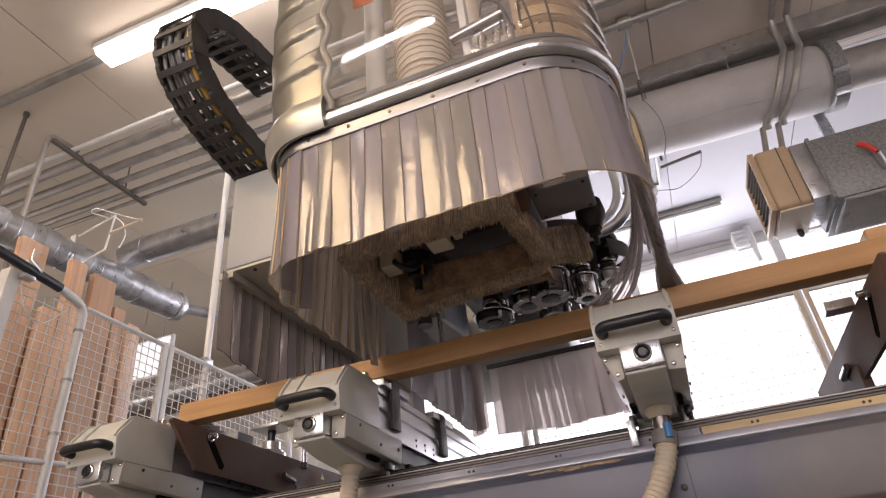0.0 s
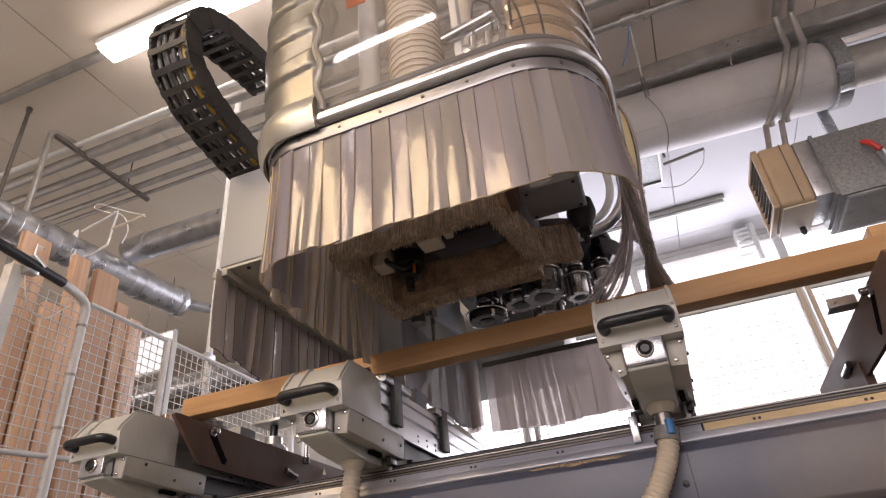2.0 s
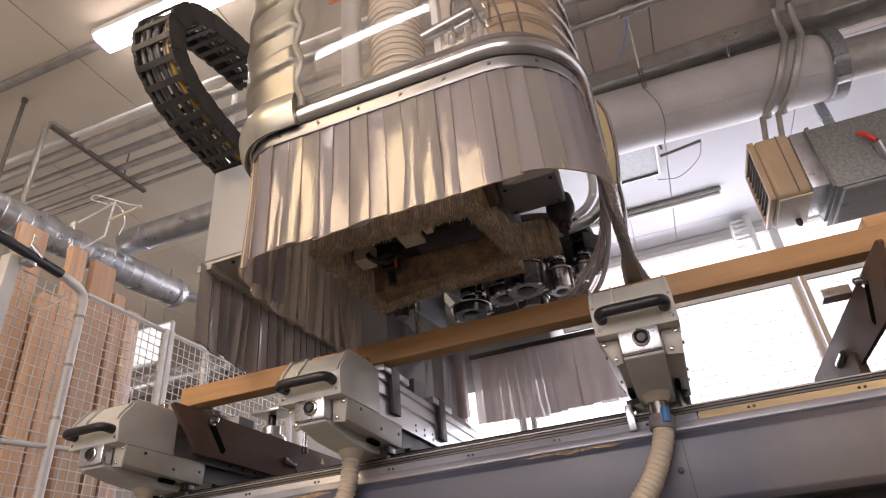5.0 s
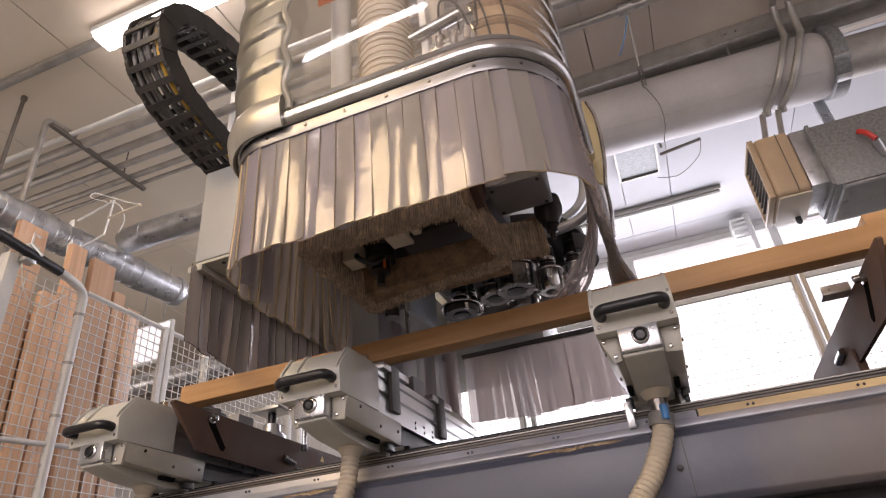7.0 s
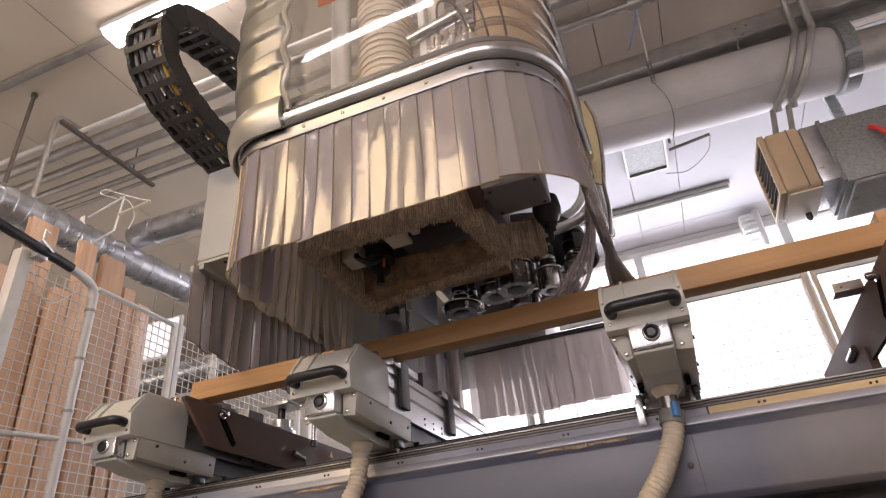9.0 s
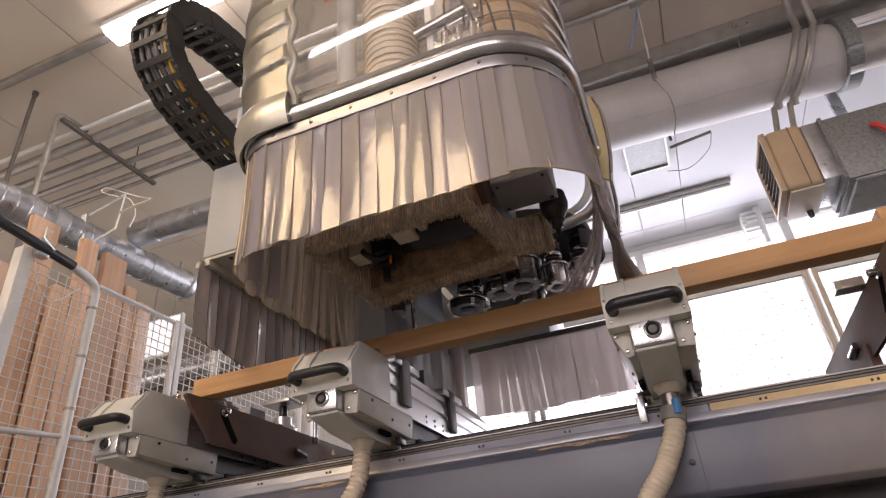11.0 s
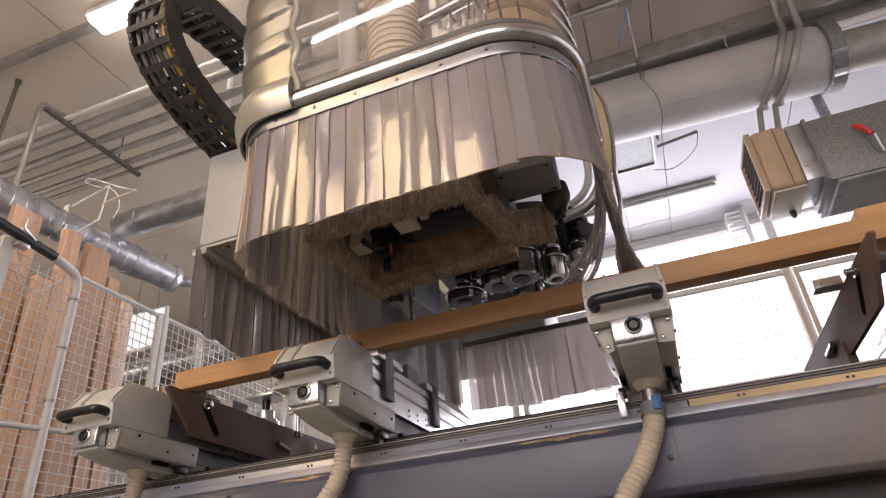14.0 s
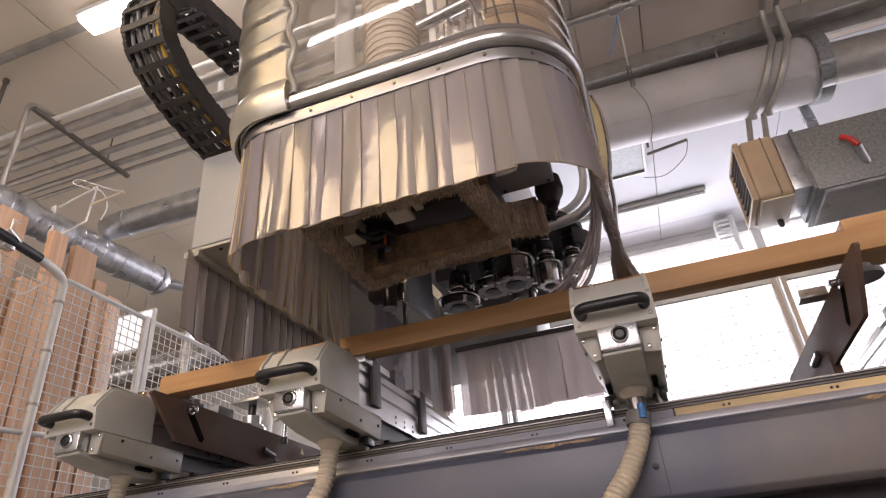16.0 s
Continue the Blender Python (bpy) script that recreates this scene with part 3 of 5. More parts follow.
    part("wire", tube(B(), smooth_line([(0.95, 5.38, 4.21), (0.90, 5.55, 4.14), (0.7, 5.75, 4.12), (0.5, 5.82, 4.2)]), 0.004, 5), M_DARKPIPE, ob)
    ob = base("tube_lamp", 0.4, 6.47, 4.3, "unlit bare tube lamp on a white batten", "lamp")
    part("batten", bx(B(), -0.9, 1.15, 6.43, 6.51, 4.245, 4.298, 0.004), M_PIPE, ob)
    part("tube", tube(B(), [(-0.88, 6.47, 4.225), (1.13, 6.47, 4.225)], 0.018, 12), M_SILL, ob)
    ob = base("wall_radiator", 1.3, 7.3, 3.5, "white finned heating element by the window", "radiator")
    for k in range(5):
        part("fin", bx(B(), 1.24, 1.40, 7.18, 7.40, 3.95 + k * 0.06, 3.98 + k * 0.06), M_SILL, ob)
    part("pipe", tube(B(), [(1.44, 7.28, 3.8), (1.44, 7.28, 4.3)], 0.04, 12), M_SILL, ob)


def fan_heater():
    ob = base("fan_heater", 1.2, 3.7, 2.35, "tan fan heater with a louvred outlet on a grey duct box", "heater")
    y0, y1, z0, z1 = 3.52, 3.90, 2.365, 2.80
    bm = B()
    bx(bm, 0.86, 1.06, y0, y1, z0, z1, 0.034, 4)
    part("housing", bm, M_TAN, ob)
    # same paint as the housing, with the light from below put into the colour
    part("tray", bx(B(), 0.875, 1.055, y0 + 0.02, y1 - 0.02, z0 - 0.012, z0 + 0.002, 0.005), M_TANLIGHT, ob, "heater underside in the paler lit tone")
    part("outlet", bx(B(), 0.852, 0.861, y0 + 0.03, y1 - 0.03, z0 + 0.03, z1 - 0.03), M_DARK, ob)
    for a, b, c, d in ((y0 + 0.004, y1 - 0.004, z0 + 0.004, z0 + 0.03), (y0 + 0.004, y1 - 0.004, z1 - 0.03, z1 - 0.004), (y0 + 0.004, y0 + 0.03, z0 + 0.03, z1 - 0.03), (y1 - 0.03, y1 - 0.004, z0 + 0.03, z1 - 0.03)):
        part("outlet_frame", bx(B(), 0.828, 0.8615, a, b, c, d, 0.003), M_TAN, ob)
    for k in range(9):
        z = z0 + 0.05 + k * 0.044
        part("louvre", bx(B(), 0.836, 0.850, y0 + 0.031, y1 - 0.031, z, z + 0.006), M_DARKPIPE, ob)
    part("seam", bx(B(), 0.985, 0.991, y0 - 0.003, y0 + 0.004, z0 + 0.01, z1 - 0.01), M_DARKPIPE, ob)
    part("knob", lathe(B(), [(0.018, 0), (0.018, -0.03), (0.012, -0.045)], (1.0, y0 + 0.3, z0 - 0.012)), M_BLACK, ob)
    part("neck", bx(B(), 1.06, 1.16, y0 + 0.015, y1 - 0.015, z0 + 0.02, z1 - 0.02, 0.004), M_GALV, ob)
    part("flange", bx(B(), 1.15, 1.17, y0 - 0.015, y1 + 0.02, z0 - 0.02, z1 - 0.02), M_SPECKLE, ob)
    part("box", bx(B(), 1.17, 2.1, y0 - 0.01, y1 + 0.08, z0 - 0.03, z1 - 0.035, 0.006), M_SPECKLE, ob)
    part("grille_frame", bx(B(), 1.20, 1.62, y0 + 0.0, y1 + 0.05, z0 - 0.042, z0 - 0.031), M_GALV, ob)
    for k in range(52):
        part("slat", bx(B(), 1.212 + k * 0.0076, 1.2145 + k * 0.0076, y0 + 0.02, y1 + 0.03, z0 - 0.047, z0 - 0.0425), M_PIPE, ob)
    part("lever", tube(B(), smooth_line([(1.375, y0 - 0.05, 2.62), (1.40, y0 - 0.07, 2.585), (1.43, y0 - 0.07, 2.53)]), 0.016, 8), M_RED, ob, "red plastic lever")
    part("valve", tube(B(), [(1.43, y0 - 0.06, 2.53), (1.46, y0 - 0.0, 2.44)], 0.022, 10), M_GALV, ob)
    for x in (0.98, 1.08):
        part("pipe", tube(B(), [(x, 3.84, z1 - 0.02), (x + 0.10, 3.90, 3.22)], 0.02, 10), M_PIPE, ob)
    part("hanger", bx(B(), 1.66, 1.74, 4.62, 4.66, 2.7, 4.3), M_ALUPLATE, ob)


ceiling_lamp(-3.15, -1.52, 2.11, M_LAMPGLOW)
ceiling_lamp(-3.15, -0.8, -1.15, M_LAMPGLOW, 0.04)
# added unseen warm rows, placed so that the curtain catches golden glints
for y in (-2.10, -2.45, -2.80, -3.25):
    ceiling_lamp(-3.8, -1.6, y, M_WARMGLOW)
left_services()
right_services()
fan_heater()
HEATER = bpy.data.objects["fan_heater"]
HEATER.location.x += 0.03


# ---- guard fence and stacked boards ----
def mesh_panel(ob, axis, at, a, b, z0, z1, pitch=0.045, r=0.0029, mat=None):
    bm = B()
    def wire(p, q):
        d = (Vector(q) - Vector(p)).normalized()
        s = d.orthogonal().normalized() * r
        t = d.cross(s)
        ring = [[bm.verts.new(Vector(e) + o) for o in (s, t, -s, -t)] for e in (p, q)]
        for k in range(4):
            bm.faces.new((ring[0][k], ring[0][(k + 1) % 4], ring[1][(k + 1) % 4], ring[1][k]))
    n = int((b - a) / pitch)
    for i in range(n + 1):
        u = a + (b - a) * i / n
        wire(*(((at, u, z0), (at, u, z1)) if axis == "y" else ((u, at, z0), (u, at, z1))))
    n = int((z1 - z0) / pitch)
    for i in range(n + 1):
        z = z0 + (z1 - z0) * i / n
        wire(*(((at + 0.004, a, z), (at + 0.004, b, z)) if axis == "y" else ((a, at + 0.004, z), (b, at + 0.004, z))))
    part("wire_mesh", bm, mat or M_FENCE, ob, smooth=False)


def fences():
    X = -2.57
    ob = base("guard_fence", X, 2.0, 0, "light grey welded mesh guard fence beside the machine", "fence")
    part("post", bx(B(), X - 0.03, X + 0.03, 1.56, 1.62, 0, 2.0, 0.004), M_FENCE, ob)
    part("post", tube(B(), bend([(X, 1.985, 0), (X, 1.985, 1.985), (X + 0.03, 1.86, 2.0), (X + 0.12, 1.3, 2.0)], 0.07), 0.022, 14), M_FENCE, ob)
    part("sleeve", tube(B(), [(X + 0.045, 1.80, 2.0), (X + 0.14, 1.2, 2.0)], 0.0235, 12), M_BLACK, ob, "black rubber sleeve on the rail")
    part("latch", bx(B(), X + 0.03, X + 0.075, 1.60, 1.66, 1.96, 2.05, 0.008), M_GALV, ob, "steel gate latch")
    part("latch_pin", tube(B(), [(X + 0.05, 1.63, 2.05), (X + 0.05, 1.63, 2.12), (X + 0.07, 1.65, 2.10)], 0.006, 8), M_GALV, ob)
    part("latch_lever", tube(B(), [(X + 0.07, 1.62, 2.05), (X + 0.10, 1.66, 2.0)], 0.008, 8), M_GALV, ob)
    part("latch_wire", tube(B(), smooth_line([(X + 0.03, 1.62, 1.98), (X + 0.04, 1.66, 1.84), (X + 0.03, 1.76, 1.80), (X + 0.02, 1.88, 1.92)]), 0.003, 5), M_FENCE, ob)
    part("post", bx(B(), X - 0.015, X + 0.015, 2.525, 2.555, 0, 2.0, 0.003), M_FENCE, ob)
    part("post", bx(B(), X - 0.015, X + 0.015, 2.565, 2.60, 0, 2.0, 0.003), M_FENCE, ob)
    part("post", bx(B(), X - 0.02, X + 0.02, 3.77, 3.82, 0, 2.0, 0.003), M_FENCE, ob)
    part("rail", tube(B(), [(X, 2.0, 1.985), (X, 2.53, 1.985)], 0.014, 10), M_FENCE, ob)
    part("rail", tube(B(), [(X, 2.6, 1.985), (X, 3.78, 1.985)], 0.014, 10), M_FENCE, ob)
    part("rail", tube(B(), [(X, 1.6, 1.20), (X, 2.53, 1.28)], 0.012, 10), M_FENCE, ob)
    for z in (1.85, 1.6, 1.35):
        part("collar", tube(B(), [(X, 1.985, z), (X, 1.985, z + 0.012)], 0.026, 14), M_PIPE, ob)
    mesh_panel(ob, "y", X, 1.63, 1.965, 0.1, 1.96)
    mesh_panel(ob, "y", X, 2.01, 2.52, 0.1, 1.97)
    mesh_panel(ob, "y", X, 2.61, 3.76, 0.1, 1.97)
    ob = base("rear_fence", 0, 3.85, 0, "light grey mesh guard fence behind the machine", "fence")
    for x in (-2.5, -0.865, -0.805, 0.875, 0.925, 2.5):
        part("post", bx(B(), x - 0.014, x + 0.014, 3.83, 3.87, 0, 2.0, 0.003), M_TANLIGHT if x > 0 else M_FENCE, ob)
    for a, b in ((-2.47, -0.88), (-0.79, 0.86), (0.94, 2.47)):
        mesh_panel(ob, "x", 3.85, a, b, 0.1, 1.97, 0.05, 0.0020, mat=M_FENCE)
        part("rail", bx(B(), a, b, 3.838, 3.862, 1.97, 2.0), M_FENCE, ob)
    ob = base("white_standpipe", -2.62, 2.92, 2.0, "thin white standpipe fixed to the fence", "pipe")
    part("pipe", tube(B(), [(-2.59, 2.92, 0), (-2.62, 2.93, 4.3)], 0.022, 12), M_SILL, ob)
    part("clamp", bx(B(), -2.65, -2.58, 2.88, 2.96, 2.0, 2.04, 0.004), M_GALV, ob)
    part("clamp", bx(B(), -2.66, -2.58, 2.88, 2.97, 3.55, 3.60, 0.004), M_GALV, ob)


def boards():
    rnd = random.Random(4)
    rows = [(1.42, 1.56, 2.22), (1.57, 1.69, 2.14), (1.70, 1.88, 2.16), (1.90, 2.07, 2.54), (2.08, 2.19, 2.16), (2.20, 2.31, 2.53), (2.38, 2.55, 2.53), (2.57, 2.66, 2.38), (2.67, 2.78, 2.30)]
    for k, (a, b, top) in enumerate(rows):
        lean = rnd.uniform(0.02, 0.05)
        bm = B()
        x = -2.92 - rnd.uniform(0, 0.05)
        bx(bm, x - 0.045, x, a + 0.003, b - 0.003, 0, top, 0.003, 1)
        for v in bm.verts:
            v.co.x -= lean * (2.4 - v.co.z) * -1 + 0.1
            v.co.y += rnd.uniform(-0.002, 0.002)
        thing("pine_board", bm, M_BOARD, "raw pine board leaning upright behind the fence", "board", "boards behind the fence")
    for a, b, top, x in ((1.44, 1.60, 2.02, -3.0), (1.62, 1.78, 2.05, -3.02), (1.83, 1.97, 2.0, -3.05), (2.12, 2.28, 2.0, -3.02), (2.3, 2.5, 1.95, -3.04)):
        thing("pine_board", bx(B(), x - 0.05, x, a, b, 0, top, 0.003, 1), M_BOARD, "raw pine board leaning upright behind the fence", "board", "boards behind the fence")

    thing("chipboard_sheet", bx(B(), -3.16, -3.13, 1.95, 2.80, 0, 2.06, 0.002), M_BOARD, "raw sheet standing upright behind the fence", "board", "boards behind the fence")


fences()
boards()


# ---- machine bed ----
def bed():
    ob = base("machine_bed", 0, 1.6, 0, "long grey painted machine bed with a worn steel lip", "machine bed")
    X0, X1 = -2.45, 3.0
    part("top_rail", prism(B(), [(1.602, 0.8085), (1.604, 0.8315), (1.76, 0.8315), (1.76, 0.8085)], "x", X0, X1), M_TOOLDARK, ob, "blackened guide rail")
    for z in (0.812, 0.8195, 0.8265):
        part("rail_line", prism(B(), [(1.599, z), (1.599, z + 0.003), (1.6015, z + 0.003), (1.6015, z)], "x", X0, X1), M_DARKPIPE if z < 0.82 else M_PIPE, ob, smooth=False)
    part("guide_strip", prism(B(), [(1.584, 0.788), (1.590, 0.808), (1.60, 0.808), (1.60, 0.788)], "x", 0.06, X1), M_SCALE, ob, "yellowed guide strip")
    part("guide_strip", prism(B(), [(1.584, 0.788), (1.590, 0.808), (1.60, 0.808), (1.60, 0.788)], "x", X0, 0.055), M_BEDRAIL, ob)
    part("lip", prism(B(), [(1.576, 0.762), (1.566, 0.769), (1.572, 0.787), (1.76, 0.7875), (1.76, 0.762)], "x", X0, X1, 0.002), M_BEDRAIL, ob, "worn bluish steel lip")
    part("front_panel", prism(B(), [(1.560, 0.7615), (1.535, 0.742), (1.535, 0.612), (1.55, 0.597), (1.80, 0.597), (1.80, 0.7615)], "x", X0, X1, 0.003), M_BED, ob)
    # near-black colour paints in the shadow below the panel's overhang
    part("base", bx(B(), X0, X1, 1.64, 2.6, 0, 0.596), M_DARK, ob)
    part("rear_rail", prism(B(), [(2.42, 0.68), (2.42, 0.832), (2.6, 0.832), (2.6, 0.68)], "x", X0, X1), M_BED, ob)
    part("deck", bx(B(), X0, X1, 1.801, 2.42, 0.597, 0.70), M_BED, ob)
    for k in range(28):
        x = -1.9 + (k // 2) * 0.23 + 0.012 * (k % 2)
        part("screw", lathe(B(), [(0.0032, 0), (0.0032, -0.002), (0.002, -0.003)], (x, 1.5865, 0.798), "y", 10), M_TOOLDARK, ob)
    # sawdust caked under the lip
    rnd = random.Random(5)
    for a, b in ((-1.06, -0.90), (-0.36, -0.12), (0.44, 0.49)):
        bm, line = B(), []
        n = int((b - a) / 0.006)
        for i in range(n + 1):
            x, e = a + (b - a) * i / n, max(0.0, math.sin(math.pi * i / n)) ** 0.5
            d = e * (0.08 + 0.18 * rnd.random() + 0.3 * math.sin(x * 31) ** 4)
            h = 0.001 + 0.003 * e * rnd.random()
            line.append([bm.verts.new((x, 1.560 - 0.025 * v - h * k, 0.7615 - 0.0195 * v + h * k)) for v, k in ((0.02, 0), (0.06, 1), (0.05 + d * 0.7, 1), (0.08 + d, 0))])
        for p, q in zip(line, line[1:]):
            for k in range(3):
                bm.faces.new((p[k], p[k + 1], q[k + 1], q[k]))
        part("sawdust_crust", bm, M_SAWDUST, ob, "caked tan sawdust")
    for k in range(3):
        part("rail_cover", prism(B(), [(1.625 + 0.012 * k, 0.832 + 0.0065 * k), (1.622 + 0.012 * k, 0.8375 + 0.0065 * k), (1.66, 0.8375 + 0.0065 * k), (1.66, 0.832 + 0.0065 * k)], "x", X0, -0.10), M_ALU if k % 2 else M_TOOLDARK, ob)
    part("panel_joint", bx(B(), 0.005, 0.0075, 1.5335, 1.536, 0.614, 0.740), M_TOOLDARK, ob)
    for x, z in ((-0.03, 0.725), (-0.012, 0.675), (-1.2, 0.735), (1.2, 0.735)):
        part("bolt", lathe(B(), [(0.006, 0), (0.0075, -0.003), (0.004, -0.004)], (x, 1.5348, z), "y", 10), M_TOOLDARK, ob)


bed()


# ---- clamping consoles ----
def console(cx):
    """One console: a cap with handle and button, a tapered body, a rail and its foot on the bed."""
    ob = base("clamp_console", cx, 1.6, 0.80, "ivory clamping console with a black handle and hose", "console", "consoles on the bed")
    w = 0.0875
    # cap, its sides shaped like a sloped bonnet
    cap = B()
    prism(cap, [(1.293, 0.930), (1.287, 0.988), (1.292, 1.001), (1.333, 1.050), (1.346, 1.055), (1.478, 1.057), (1.502, 1.052), (1.508, 1.04), (1.508, 0.93)], "x", cx - w, cx + w, 0.002)
    cap = part("cap", cap, M_IVORY, ob)
    for sx in (-0.084, -0.038, 0.078):
        part("rib", prism(B(), [(1.287, 0.990), (1.283, 0.994), (1.288, 1.006), (1.330, 1.056), (1.345, 1.061), (1.478, 1.063), (1.478, 1.056), (1.346, 1.054), (1.333, 1.049), (1.292, 1.000)], "x", cx + sx, cx + sx + 0.006), M_IVORY, cap)
    for sx in (-0.062, 0.062):
        part("screw", lathe(B(), [(0.005, 0), (0.005, 0.004), (0.002, 0.005)], (cx + sx, 1.40, 1.0555), "z", 8), M_TOOL, cap)
        part("screw", lathe(B(), [(0.006, 0), (0.006, -0.005), (0.003, -0.006)], (cx + sx + (0.014 if sx > 0 else -0.014), 1.297, 0.945), "y", 8), M_TOOL, cap)
    pts = bend([(cx - 0.066, 1.30, 0.965), (cx - 0.070, 1.252, 0.967), (cx + 0.070, 1.252, 0.967), (cx + 0.066, 1.30, 0.965)], 0.028, 6)
    part("handle", tube(B(), pts, 0.0125, 14), M_BLACK, ob, "black bow handle")
    # button box and the tapered hull under it
    box = part("button_box", bx(B(), cx - 0.042, cx + 0.042, 1.292, 1.36, 0.880, 0.932, 0.003), M_ALUPLATE, ob, "bright metal box with a black button")
    part("bezel", lathe(B(), [(0.019, 0), (0.019, -0.004), (0.016, -0.006)], (cx + 0.004, 1.292, 0.908), "y", 24), M_CHROME, box)
    part("button", lathe(B(), [(0.0145, 0), (0.0145, -0.010), (0.012, -0.012), (0.009, -0.008)], (cx + 0.004, 1.292, 0.908), "y", 24), M_BLACK, box)
    bm = B()
    top = [bm.verts.new((cx + u * 0.0862, y, 0.9295)) for u, y in ((-1, 1.335), (1, 1.335), (1, 1.655), (-1, 1.655))]
    low = [bm.verts.new((cx + u, y, z)) for u, y, z in ((-0.060, 1.338, 0.882), (0.079, 1.338, 0.878), (0.081, 1.655, 0.864), (-0.060, 1.655, 0.864))]
    bm.faces.new(top), bm.faces.new(low)
    for k in range(4):
        bm.faces.new((top[k], top[(k + 1) % 4], low[(k + 1) % 4], low[k]))
    bmesh.ops.bevel(bm, geom=bm.edges[:], offset=0.003, segments=2, affect="EDGES", profile=0.5)
    hull = part("hull", bm, M_IVORYDARK, ob)
    for s in (-1, 1):
        for y, z in ((1.40, 0.917), (1.52, 0.892), (1.63, 0.90)):
            part("screw", lathe(B(), [(0.0045, 0), (0.0045, s * 0.004), (0.002, s * 0.005)], (cx + (s * (0.0545 + 0.0317 * (z - 0.868) / 0.061) if s < 0 else 0.080 + 0.0055 * (z - 0.868) / 0.061), y, z), "x", 8), M_TOOL, hull)
    part("front_cover", prism(B(), [(1.304, 0.8795), (1.304, 0.872), (1.40, 0.853), (1.52, 0.842), (1.60, 0.842), (1.60, 0.863), (1.36, 0.884), (1.36, 0.8795)], "x", cx - 0.041, cx + 0.041, 0.003), M_IVORY, ob)
    for s in (-1, 1):
        plate = part("front_plate", prism(B(), [(cx + s * 0.086, 0.929), (cx + s * 0.0455, 0.929), (cx + s * 0.0455, 0.874), (cx + (0.079 if s > 0 else -0.062), 0.870)], "y", 1.328, 1.336, 0.001), M_IVORYDARK, ob)
        for u, z in ((0.076, 0.921), (0.058, 0.884)):
            part("screw", lathe(B(), [(0.0045, 0), (0.0045, -0.004), (0.002, -0.005)], (cx + s * u, 1.328, z), "y", 8), M_CHROME, plate)
        part("slot", bx(B(), cx + s * 0.054 - 0.006, cx + s * 0.054 + 0.006, 1.50, 1.56, 0.858, 0.868), M_HOLE, ob)
        part("guide_block", bx(B(), cx + s * 0.066 - 0.008, cx + s * 0.066 + 0.008, 1.585, 1.625, 0.842, 0.863, 0.002), M_BLACK, ob)
    # hose with nozzle
    part("nozzle", lathe(B(), [(0.036, 0.870), (0.041, 0.866), (0.041, 0.856), (0.035, 0.851), (0.033, 0.832), (0.024, 0.818)], (cx, 1.505, 0.006), "z", 24), M_HOSE, ob)
    if cx > -0.5:
        part("nipple", tube(B(), [(cx, 1.505, 0.845), (cx, 1.505, 0.765)], 0.021, 14), M_TOOL, ob)
        part("cuff", tube(B(), [(cx, 1.505, 0.790), (cx - 0.005, 1.500, 0.760)], 0.028, 16), M_RUBBERGREY, ob)
        part("collar", tube(B(), [(cx + 0.010, 1.485, 0.805), (cx + 0.008, 1.480, 0.772)], 0.0095, 12), M_BLUE, ob)
    top = 0.785 if cx > -0.5 else 0.826
    p, r = ribbed(smooth_line([(cx, 1.505, top), (cx - 0.010, 1.492, 0.735), (cx - 0.050, 1.46, 0.655), (cx - 0.105, 1.42, 0.57), (cx - 0.15, 1.40, 0.4), (cx - 0.10, 1.42, 0.2), (cx - 0.0, 1.45, 0.03)]), 0.0245, 0.0125, 0.0042)
    part("hose", tube(B(), p, r, 18), M_HOSE, ob, "cream corrugated extraction hose")
    # rail of extruded aluminium
    rail = prism(B(), [(-0.072, 0.932), (-0.072, 0.985), (-0.064, 0.989), (-0.064, 0.999), (-0.072, 1.003), (-0.072, 1.03), (-0.066, 1.034), (-0.066, 1.042), (-0.072, 1.046), (-0.072, 1.066),
                       (0.072, 1.066), (0.072, 1.046), (0.066, 1.042), (0.066, 1.034), (0.072, 1.03), (0.072, 1.003), (0.064, 0.999), (0.064, 0.989), (0.072, 0.985), (0.072, 0.932)], "y", 1.47, 2.62)
    for v in rail.verts:
        v.co.x += cx
    rail = part("rail", rail, M_ALU, ob, "extruded aluminium rail with grooves", smooth=False)
    part("end_clip", bx(B(), cx + 0.058, cx + 0.080, 1.452, 1.469, 1.035, 1.078, 0.002), M_CHROME, rail)
    for y in (1.60, 1.98):
        part("slide_plate", bx(B(), cx + 0.073, cx + 0.086, y, y + 0.055, 0.955, 1.095, 0.002), M_PAD, ob, "charcoal slide plate")
        part("slide_plate", bx(B(), cx - 0.086, cx - 0.073, y, y + 0.055, 0.955, 1.095, 0.002), M_PAD, ob, "charcoal slide plate")
        part("carriage", bx(B(), cx - 0.085, cx + 0.085, y - 0.05, y + 0.13, 1.068, 1.09, 0.003), M_ALU, ob)
    part("end_block", prism(B(), [(2.10, 1.067), (2.10, 1.10), (2.30, 1.10), (2.58, 1.075), (2.58, 1.067)], "x", cx - 0.06, cx + 0.06, 0.003), M_IVORYDARK, ob)
    part("pod", lathe(B(), [(0.055, 1.091), (0.055, 1.115), (0.048, 1.12), (0.048, 1.13)], (cx, 1.70, 0), "z", 20), M_PAD, ob)
    part("pod_block", bx(B(), cx - 0.05, cx + 0.055, 1.84, 1.93, 1.067, 1.135, 0.004), M_MOTOR, ob)
    for k in range(3):
        for z in (0.945, 0.962):
            part("hole", lathe(B(), [(0.004, 0), (0.004, 0.002)], (cx + 0.0722, 1.79 + k * 0.07, z), "x", 8), M_TOOLDARK, ob)
    # foot on the bed
    part("foot", bx(B(), cx - 0.06, cx + 0.06, 1.64, 1.93, 0.832, 0.880, 0.003), M_IVORYDARK, ob)
